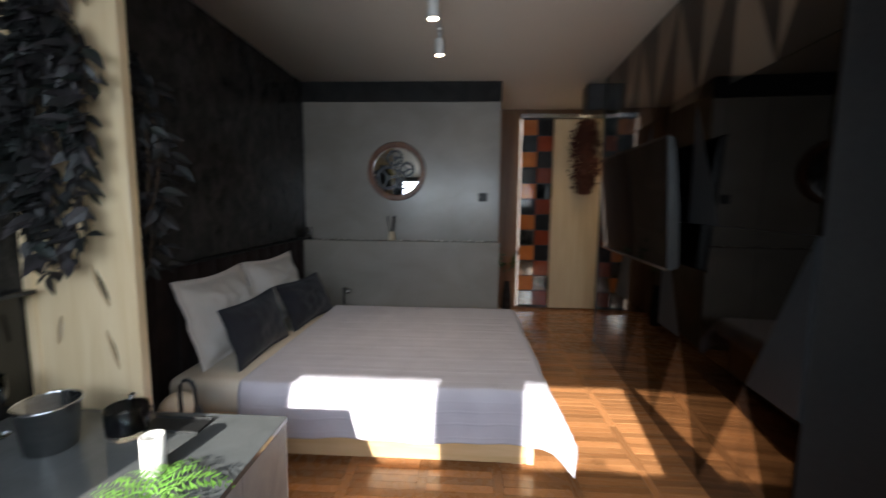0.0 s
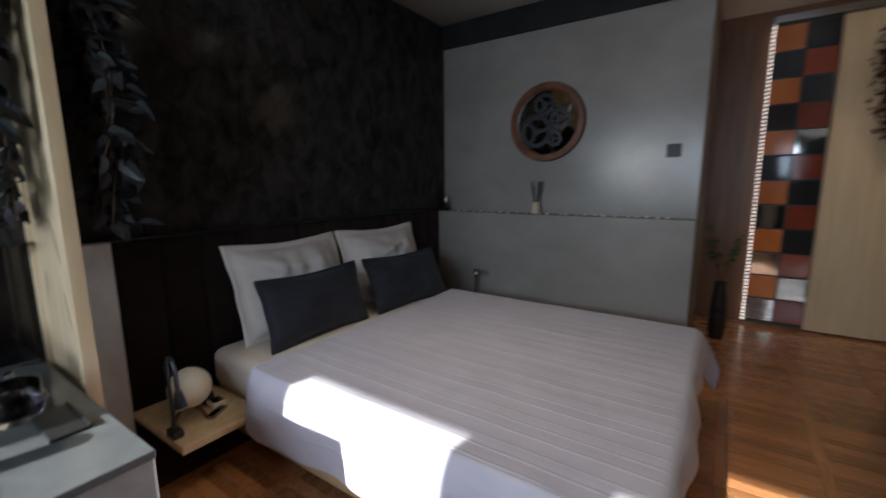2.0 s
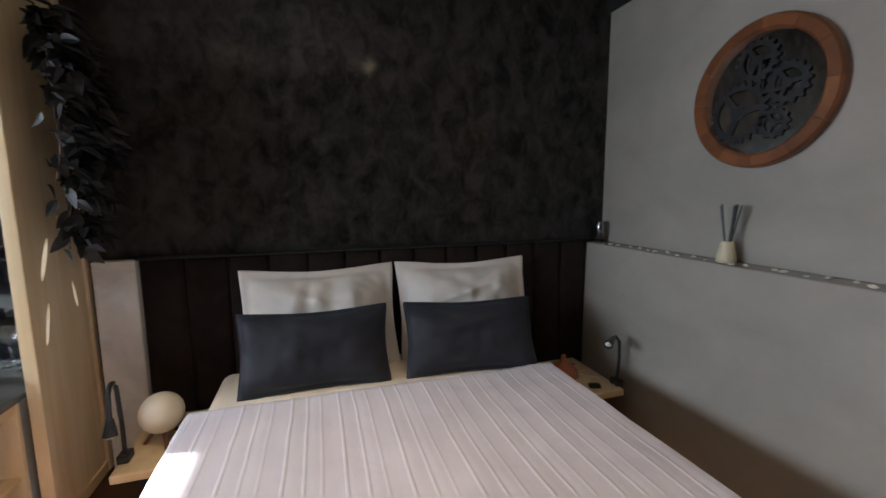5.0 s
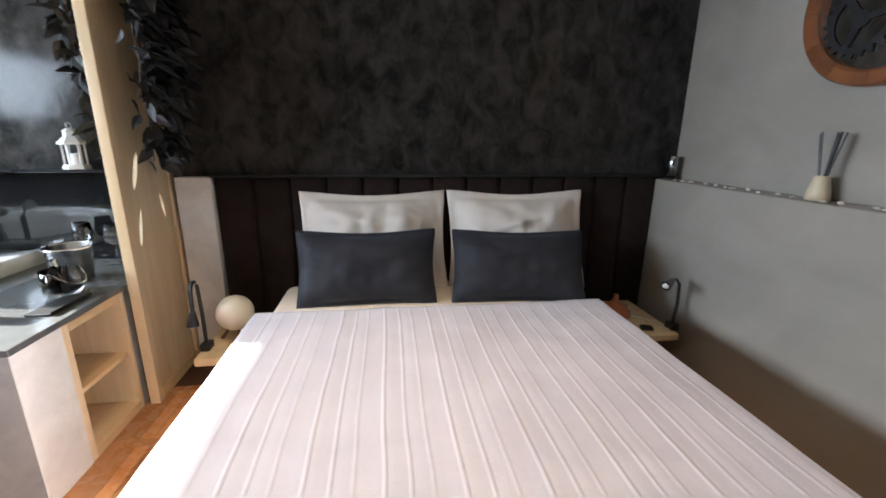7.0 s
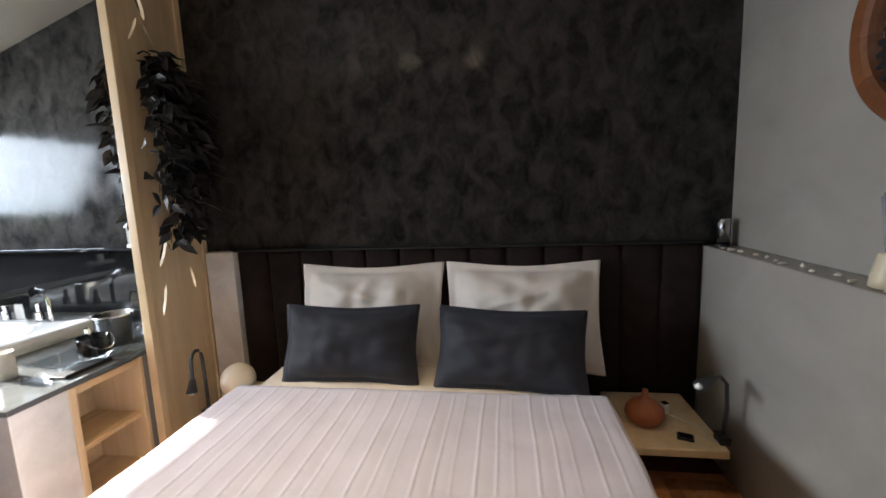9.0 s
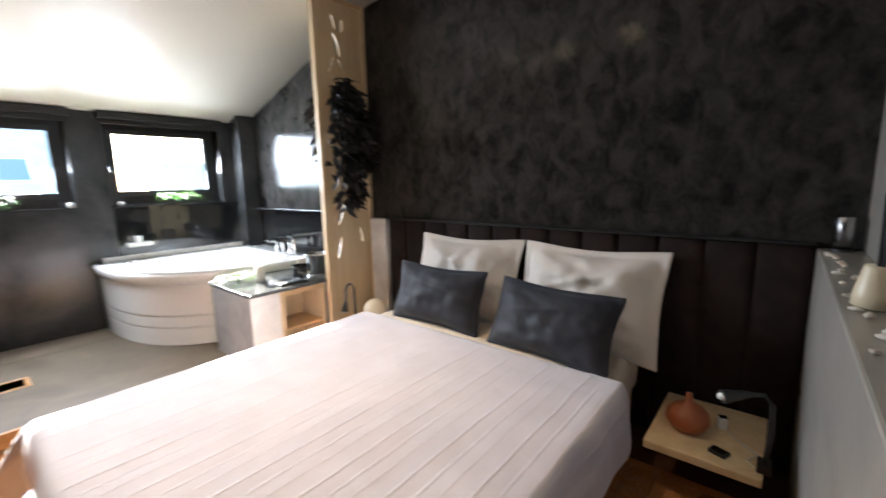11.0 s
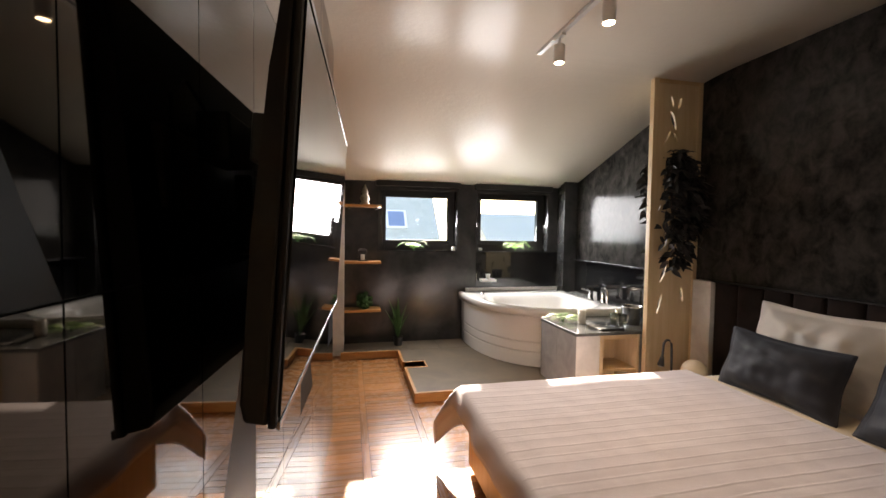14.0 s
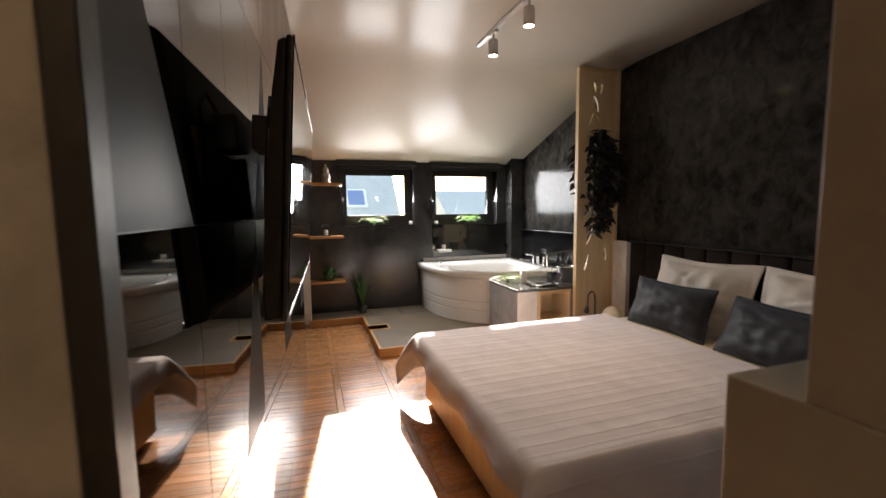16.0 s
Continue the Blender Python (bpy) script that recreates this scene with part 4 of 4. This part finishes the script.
# ---- far end: tile strip and plywood door ----
strip = thing("tile_strip", (0.93, FAR_Y - 0.002, 0.02), "chequered strip of orange, black and silver tiles", "tile strip")
part("backing", box(0, -0.012, 0, 0.38, 0, 2.36), BLACK_PLASTIC, strip)
rr = random.Random(4)
TS = 0.19
bmt = {}
for i in range(2):
    for j in range(12):
        k = rr.random()
        if (i + j) % 2:
            mt = ORANGE_GLASS if i == 0 else RUST_TILE
        else:
            mt = CLEAR_TILE if k < 0.5 else DARK_TILE
        ob = part("tile", box(0.004, 0, 0.004, TS - 0.004, 0.012, TS - 0.004, 0.003), mt, strip)
        ob.matrix_basis = pose(i * TS, -0.026, 0.02 + j * 0.193)
led = bmesh.new()
for k in range(78):
    box(-0.018, -0.03, 0.01 + k * 0.03, -0.004, -0.012, 0.026 + k * 0.03, bm=led)
part("light_edge", led, glow("strip_led", (1.0, 0.85, 0.7), 0.5), strip, "beaded lit edge")
dr = thing("door_1", (1.31, FAR_Y - 0.002, 0.0), "plain pale plywood sliding door", "door", kind="structure")
part("leaf", box(0.005, -0.04, 0.015, 0.92, 0, 2.36, 0.004), PINE, dr)
part("rail", box(-0.4, -0.06, 2.365, 1.2, 0, 2.42, 0.004), STEEL, dr, "steel sliding rail")
dried = thing("dried_bouquet", (1.69, FAR_Y - 0.045, 2.33), "rust-brown dried flower bunch hung on the door", "dried flowers")
dm = bmesh.new()
rr = random.Random(11)
for k in range(2600):
    u = rr.random()
    w = 0.2 * math.sin(math.pi * (0.12 + 0.8 * u)) ** 0.6
    p = Vector((rr.gauss(0, w * 0.36), -0.05 + rr.uniform(-0.05, 0.03), -0.85 * u))
    q = [p + Vector((rr.uniform(-0.035, 0.035), rr.uniform(-0.02, 0.02), rr.uniform(-0.045, 0.03))) for _ in range(3)]
    dm.faces.new([dm.verts.new(v) for v in (p, *q)])
part("flower_mass", dm, DRY, dried)
part("stalks", tube([(0, -0.02, 0.04), (0, -0.03, -0.2), (0.01, -0.04, -0.8)], 0.012, 8), STEM, dried)


def fronds(p, count, length, material, seed, spread=1.0, up=0.6, leaflets=11, wide=0.035):
    """Ferny fronds as one mesh: stems with pairs of narrow leaflets."""
    rnd = random.Random(seed)
    bm = bmesh.new()
    for k in range(count):
        a = 2 * math.pi * (k + rnd.random() * 0.6) / count
        ln = length * rnd.uniform(0.7, 1.1)
        d = Vector((math.cos(a), math.sin(a), 0)) * spread
        lift = up * rnd.uniform(0.5, 1.2)
        at = lambda u: d * ln * u + Vector((0, 0, ln * (lift * u * 1.6 - (lift * 1.35 + 0.05) * u * u) + 0.01))
        side = d.cross(Vector((0, 0, 1))).normalized()
        for i in range(1, leaflets + 1):
            u = i / leaflets
            c, f = at(u), (at(min(u + 0.05, 1.05)) - at(u)).normalized()
            w = wide * math.sin(math.pi * (0.15 + 0.8 * u)) + 0.004
            for s in (-1, 1):
                tip = c + side * s * w + f * w * 0.6 + Vector((0, 0, rnd.uniform(-0.006, 0.006)))
                mid = c.lerp(tip, 0.5)
                wd = f * ln / leaflets * 0.32
                bm.faces.new([bm.verts.new(v) for v in (c, mid - wd * 0.6, tip, mid + wd)])
    return bm


def fern(m, count, length, seed, label, material=None, up=0.6, wide=0.03):
    t = thing("fern", m, label, "artificial fern", group="small ferns")
    part("fronds", fronds(t, count, length, LEAF_GREEN, seed, up=up, wide=wide), material or LEAF_GREEN, t)
    part("stub", lathe([(0.012, 0), (0.016, 0.01), (0.008, 0.02)], 10), LEAF_DEEP, t)


SILL = WZ[0] + 0.012
fern(pose(0.55, 1.04, SILL), 20, 0.19, 21, "bright green artificial fern lying on the window sill", up=0.95)
fern(pose(-0.68, 1.04, SILL), 20, 0.2, 22, "bright green artificial fern lying on the window sill", up=0.95)
fern(pose(-0.52, 2.50, 0.565), 15, 0.17, 23, "bright green artificial fern lying on the counter", wide=0.035)


def candle(name, m, label, r=0.028, h=0.05):
    t = thing(name, m, label, "candle", group="white candles")
    part("cup", lathe([(r * 0.9, 0), (r, 0.004), (r, h), (r * 0.86, h), (r * 0.86, h * 0.7), (0.0001, h * 0.7)], 20, caps=False), WHITE_CERAMIC, t, "", True)
    part("wick", tube([(0, 0, h * 0.7), (0.001, 0, h * 0.7 + 0.012)], 0.0015, 5), BLACK_METAL, t)


candle("candle", pose(0.09, 1.06, SILL), "white tea light on the dark sill", 0.022, 0.04)
candle("candle", pose(-0.24, 1.06, SILL), "white tea light on the dark sill", 0.022, 0.03)
candle("candle", pose(-0.62, 2.63, 0.565), "tall white pillar candle on the counter", 0.032, 0.11)
td = thing("soap_tray", (-0.30, WIN_Y + 0.02, 0.74), "white wall tray with a small cup", "soap tray")
part("tray", box(-0.09, 0, 0, 0.09, 0.1, 0.03, 0.008), WHITE_CERAMIC, td)
part("cup", lathe([(0.022, 0.03), (0.026, 0.085), (0.022, 0.085), (0.02, 0.04)], 18, (0.0, 0.05), caps=False), WHITE_CERAMIC, td, "", True)

# ---- on the counter ----
CZ = 0.566
bk = thing("ice_bucket", (-1.02, 2.72, CZ), "polished steel ice bucket on the black counter", "ice bucket")
part("body", lathe([(0.06, 0), (0.066, 0.004), (0.08, 0.135), (0.084, 0.14), (0.084, 0.148), (0.076, 0.146), (0.062, 0.01), (0.0001, 0.01)], 32, caps=False), STEEL, bk, "", True)
part("rim", lathe([(0.082, 0.14), (0.088, 0.145), (0.084, 0.151), (0.078, 0.147), (0.082, 0.14)], 32, caps=False), CHROME, bk, "", True)
gb = thing("glass_bucket", (-0.84, 2.80, CZ), "small glass ice bucket with wire handle and tongs", "ice bucket")
part("bowl", lathe([(0.0001, 0.0), (0.048, 0.0), (0.06, 0.02), (0.062, 0.1), (0.058, 0.1), (0.055, 0.022), (0.0001, 0.01)], 28, caps=False), CLEAR_GLASS, gb, "", True)
part("wire_handle", tube([(0.064 * math.cos(a), 0.064 * math.sin(a) * 0.8 + 0.02, 0.095 - 0.05 * math.sin(a)) for a in [math.pi * q / 10 for q in range(11)]], 0.0025, 6), CHROME, gb)
part("tongs", prism([(-0.01, 0.02), (0.006, 0.02), (0.03, 0.14), (0.018, 0.145)], 1, -0.008, 0.008, 0.001), CHROME, gb)
for gx, gy in ((-1.27, 2.62), (-1.25, 2.76)):
    g = thing("wine_glass", (gx, gy, CZ), "clear stemmed wine glass on the counter", "wine glass", group="wine glasses")
    part("bowl", lathe([(0.004, 0.09), (0.03, 0.11), (0.039, 0.145), (0.033, 0.2), (0.0318, 0.2), (0.0375, 0.145), (0.028, 0.113), (0.0001, 0.096)], 24, caps=False), CLEAR_GLASS, g, "", True)
    part("stem", lathe([(0.0038, 0.006), (0.0034, 0.05), (0.004, 0.091)], 12), CLEAR_GLASS, g, "", True)
    part("foot", lathe([(0.034, 0), (0.034, 0.002), (0.004, 0.007)], 24), CLEAR_GLASS, g, "", True)
# thin black slab modelled in place of the candle's cast shadow
tray = thing("black_tray", (-0.72, 2.86, CZ), "flat black slab standing for the candle's shadow on the counter", "tray")
part("plate", box(-0.1, -0.04, 0, 0.1, 0.04, 0.008, 0.003), BLACK_PLASTIC, tray)
part("lip", box(-0.1, 0.04, 0, 0.1, 0.046, 0.014, 0.002), BLACK_PLASTIC, tray)

# ledge with lantern on the headboard wall above the tub
structure("trim_tub_ledge", box(HEAD_X + 0.001, 1.28, 0.995, HEAD_X + 0.085, 2.95, 1.01, 0.002), BLACK_STONE, "narrow black stone ledge above the tub", "ledge")
ln = thing("lantern", (HEAD_X + 0.05, 2.63, 1.01), "white metal candle lantern on the black ledge", "lantern")
HEX = lambda r, z: [(r * math.cos(math.pi / 3 * k), r * math.sin(math.pi / 3 * k), z) for k in range(6)]
part("base", rings([HEX(0.052, 0), HEX(0.052, 0.012), HEX(0.044, 0.02)]), WHITE_METAL, ln)
for k in range(6):
    a = math.pi / 3 * k
    part("post", box(-0.004, -0.004, 0.02, 0.004, 0.004, 0.11), WHITE_METAL, ln).matrix_basis = pose(0.04 * math.cos(a), 0.04 * math.sin(a), 0, 0, 0, 60 * k)
part("roof", rings([HEX(0.055, 0.11), HEX(0.055, 0.118), HEX(0.028, 0.145), HEX(0.026, 0.165), HEX(0.03, 0.168), HEX(0.01, 0.182)]), WHITE_METAL, ln)
part("candle", lathe([(0.018, 0.02), (0.018, 0.07)], 16), WHITE_CERAMIC, ln)
part("ring", tube([(0.014 * math.cos(a), 0, 0.192 + 0.014 * math.sin(a)) for a in [2 * math.pi * q / 12 for q in range(13)]], 0.002, 6), WHITE_METAL, ln)

# ---- wall shelves beside the window ----
for z in (0.46, 0.97, 1.565):
    s = thing("wall_shelf", (1.12, WIN_Y + 0.001, z), "orange wood wall shelf on the dark wall", "shelf", group="wall shelves")
    part("board", box(-0.19, 0, -0.012, 0.188, 0.21, 0.012, 0.003), TRIM_WOOD, s)
    part("bracket", box(-0.15, 0, -0.03, -0.13, 0.12, -0.012, 0.002), BLACK_METAL, s)
    part("bracket", box(0.13, 0, -0.03, 0.15, 0.12, -0.012, 0.002), BLACK_METAL, s)
st = lathe([(0.05, 0), (0.052, 0.02), (0.035, 0.035), (0.05, 0.06), (0.045, 0.1), (0.03, 0.115), (0.034, 0.13), (0.033, 0.155), (0.02, 0.175), (0.01, 0.2), (0.004, 0.215)], 20)
solo("statuette", st, SILVER, "silvered seated statuette on the top shelf", "statuette", True, pose(1.1, 1.21, 1.577))
lb = thing("dark_lantern", (1.12, 1.21, 0.982), "small dark metal candle lantern on the shelf", "lantern")
part("base", box(-0.05, -0.05, 0, 0.05, 0.05, 0.01, 0.002), BLACK_METAL, lb)
for a in (-0.045, 0.038):
    for b in (-0.045, 0.038):
        part("post", box(a, b, 0.01, a + 0.007, b + 0.007, 0.11), BLACK_METAL, lb)
part("roof", rings([[(-0.05, -0.05, 0.11), (0.05, -0.05, 0.11), (0.05, 0.05, 0.11), (-0.05, 0.05, 0.11)], [(-0.02, -0.02, 0.135), (0.02, -0.02, 0.135), (0.02, 0.02, 0.135), (-0.02, 0.02, 0.135)]]), BLACK_METAL, lb)
part("candle", lathe([(0.022, 0.01), (0.022, 0.07)], 16), WHITE_CERAMIC, lb)
bl = thing("leaf_ball", (1.1, 1.21, 0.472), "round ball of dark green artificial leaves", "artificial plant")
rr = random.Random(2)
lm = leaf_mesh("small_leaf", 0.04, 0.022, LEAF_DEEP)
pl2 = []
for k in range(120):
    d = Vector((rr.gauss(0, 1), rr.gauss(0, 1), rr.gauss(0, 1))).normalized()
    pl2.append(Matrix.Translation(Vector((0, 0, 0.085)) + d * 0.06) @ d.to_track_quat("Y", "Z").to_matrix().to_4x4() @ pose(0, 0, 0, rr.uniform(-40, 40), rr.uniform(0, 180), 0))
leaf_objects(bl, lm, pl2)
part("core", lathe([(0.03, 0), (0.055, 0.04), (0.06, 0.085), (0.04, 0.13), (0.01, 0.145)], 16), LEAF_DEEP, bl)
cac = thing("potted_plant", (0.74, 1.25, PLAT), "green upright potted plant in a black pot", "potted plant")
part("pot", lathe([(0.042, 0), (0.055, 0.09), (0.05, 0.09), (0.046, 0.075), (0.0001, 0.075)], 20, caps=False), BLACK_PLASTIC, cac, "", True)
lm2 = leaf_mesh("blade", 0.4, 0.05, LEAF_DEEP, fold=0.5, droop=0.12)
for k in range(11):
    part_m = pose(0, 0, 0.07, rr.uniform(62, 88), 0, rr.uniform(0, 360)) @ Matrix.Diagonal((1, rr.uniform(0.6, 1.25), 1, 1))
    leaf_objects(cac, lm2, [part_m], "blade")
# plant by the passage
vs = thing("vase_plant", (0.74, 6.3, 0), "leafy sprig plant in a slim dark vase", "potted plant")
part("vase", lathe([(0.05, 0), (0.06, 0.1), (0.05, 0.3), (0.035, 0.42), (0.04, 0.44), (0.032, 0.43), (0.0001, 0.3)], 20, caps=False), BLACK_STONE, vs, "", True)
tw = bmesh.new()
pl3 = []
for k in range(9):
    a, h = rr.uniform(0, 6.28), rr.uniform(0.25, 0.5)
    pts = [(0, 0, 0.4), (0.04 * math.cos(a), 0.04 * math.sin(a), 0.4 + h * 0.5), (0.13 * math.cos(a), 0.13 * math.sin(a), 0.4 + h)]
    join(tw, tube(pts, 0.002, 5))
    for q in range(8):
        u = rr.random()
        c = Vector(pts[1]).lerp(Vector(pts[2]), u)
        pl3.append(Matrix.Translation(c) @ pose(0, 0, 0, rr.uniform(-40, 40), rr.uniform(-40, 40), rr.uniform(0, 360)))
part("twigs", tw, STEM, vs)
leaf_objects(vs, leaf_mesh("sprig_leaf", 0.05, 0.028, LEAF_DEEP), pl3)

# ---- outside ----
structure("ground", box(-300, -400, -9.2, 300, 60, -9), GROUND, "distant street ground", "ground")
house = thing("house", (0, -13.0, -9), "neighbouring house with a grey roof and skylights", "house")
part("wall", box(-2.6, -8, 0, 14, 0, 9.4), RENDER_WALL, house)
roof = bmesh.new()
part("roof", prism([(0.3, 9.3), (-4.5, 14.4), (-9.3, 9.3)], 0, -2.9, 14.3), ROOF, house)
sl = math.atan2(5.1, 4.8)
for x, u in ((2.2, 0.36), (-0.9, 0.3), (6.5, 0.4)):
    o = part("skylight", box(-0.5, -0.6, 0, 0.5, 0.6, 0.1, 0.02), WHITE_METAL, house)
    o.matrix_basis = pose(x, 0.3 - 4.8 * u, 9.3 + 5.1 * u, -math.degrees(sl), 0, 0)
    g = part("skylight_pane", box(-0.38, -0.48, 0.1, 0.38, 0.48, 0.11), SKYLIGHT, o)
part("chimney", box(3.6, -5.2, 13.0, 4.4, -4.4, 15.4, 0.02), RENDER_WALL, house)
h2 = thing("house", (-16, -30, -9), "far house with a pitched grey roof", "house")
part("wall", box(-6, -6, 0, 6, 6, 7.5), RENDER_WALL, h2)
part("roof", prism([(-6.4, 7.5), (6.4, 7.5), (0, 12)], 0, -6.3, 6.3), ROOF, h2)

# ---- floor pieces ----
def strip_mesh(name, sx, sy, h, material):
    bm = box(-sx / 2, -sy / 2, -h, sx / 2, sy / 2, 0)
    for v in bm.verts:
        if v.co.z > -h / 2:
            v.co.x -= math.copysign(0.0008, v.co.x)
            v.co.y -= math.copysign(0.0008, v.co.y)
    return finish(name, bm, material)


COL, DIV, SW = 0.365, 0.045, 0.052        # column pitch, lengthwise divider, cross strip width
smesh = strip_mesh("parquet_strip", COL - DIV - 0.001, SW - 0.001, 0.0125, PARQUET)
dmesh = strip_mesh("parquet_divider", 0.42 - 0.001, DIV - 0.001, 0.0125, PARQUET)
rr = random.Random(17)
count = 0
verts, faces = [], []


def lay(px, py, lx, ly, near, mesh, turned):
    """One strip of wood, on its own near the bed's foot and joined elsewhere."""
    global count
    z = rr.uniform(-0.0004, 0.0004)
    if near and count < 300:
        ob = new(mesh.name, mesh)
        ob.parent = FLOOR
        ob.matrix_basis = pose(px, py, z, 0, 0, 90 if turned else 0)
        count += 1
        return
    hx, hy, b0 = lx / 2 - 0.0006, ly / 2 - 0.0006, len(verts)
    for zz in (-0.0125, z):
        verts.extend([(px - hx, py - hy, zz), (px + hx, py - hy, zz), (px + hx, py + hy, zz), (px - hx, py + hy, zz)])
    faces.append((b0 + 4, b0 + 5, b0 + 6, b0 + 7))
    faces.extend((b0 + i, b0 + (i + 1) % 4, b0 + 4 + (i + 1) % 4, b0 + 4 + i) for i in range(4))


for c in range(-6, 7):
    xd = 0.791 + c * COL
    if xd < HEAD_X or xd > 3.1:
        continue
    start = 2.61 if xd < 0.3 else 1.48
    y = start
    while y < 6.84:
        lay(xd, y + 0.21, DIV, 0.42, 0.7 < xd < 1.4 and 2.6 < y < 5.0, dmesh, True)
        y += 0.42
    xc = xd + COL / 2
    y = (2.63 if xc < 0.3 else 1.48 if xc < 1.2 else 1.27) + rr.uniform(0, 0.02)
    while y < 6.84:
        lay(xc, y + SW / 2, COL - DIV, SW, 0.65 < xc < 1.4 and 2.62 < y < 5.2, smesh, False)
        y += SW
rm = bpy.data.meshes.new("parquet_rest")
rm.from_pydata(verts, [], faces)
PARQUET2 = mat("parquet_joined", (0.5, 0.235, 0.095), (0.37, 0.155, 0.055), 0.27, scale=6, fine=26, stretch=(3, 3, 3), bump=0.05, rvar=0.06, coat=0.25)
n2, l2 = PARQUET2.node_tree.nodes, PARQUET2.node_tree.links
geo, hsv, mrr = n2.new("ShaderNodeNewGeometry"), n2.new("ShaderNodeHueSaturation"), n2.new("ShaderNodeMapRange")
mrr.inputs["To Min"].default_value, mrr.inputs["To Max"].default_value = 0.7, 1.3
l2.new(geo.outputs["Random Per Island"], mrr.inputs["Value"])
l2.new(mrr.outputs[0], hsv.inputs["Value"])
bsdf2 = n2["Principled BSDF"]
old = bsdf2.inputs["Base Color"].links[0].from_socket
l2.new(old, hsv.inputs["Color"])
l2.new(hsv.outputs[0], bsdf2.inputs["Base Color"])
rm.materials.append(PARQUET2)
ro = new("parquet_rest", rm)
ro.parent = FLOOR
tagged(ro, kind="stuff")

tmesh = strip_mesh("floor_tile", 0.328, 0.344, 0.008, TILE)
for ix in range(8):
    ob = new("floor_tile", tmesh)
    ob.parent = PLATFORM
    ob.matrix_basis = pose(1.31 - 0.168 - ix * 0.332, 1.274, PLAT + 0.0004 * (ix % 2))
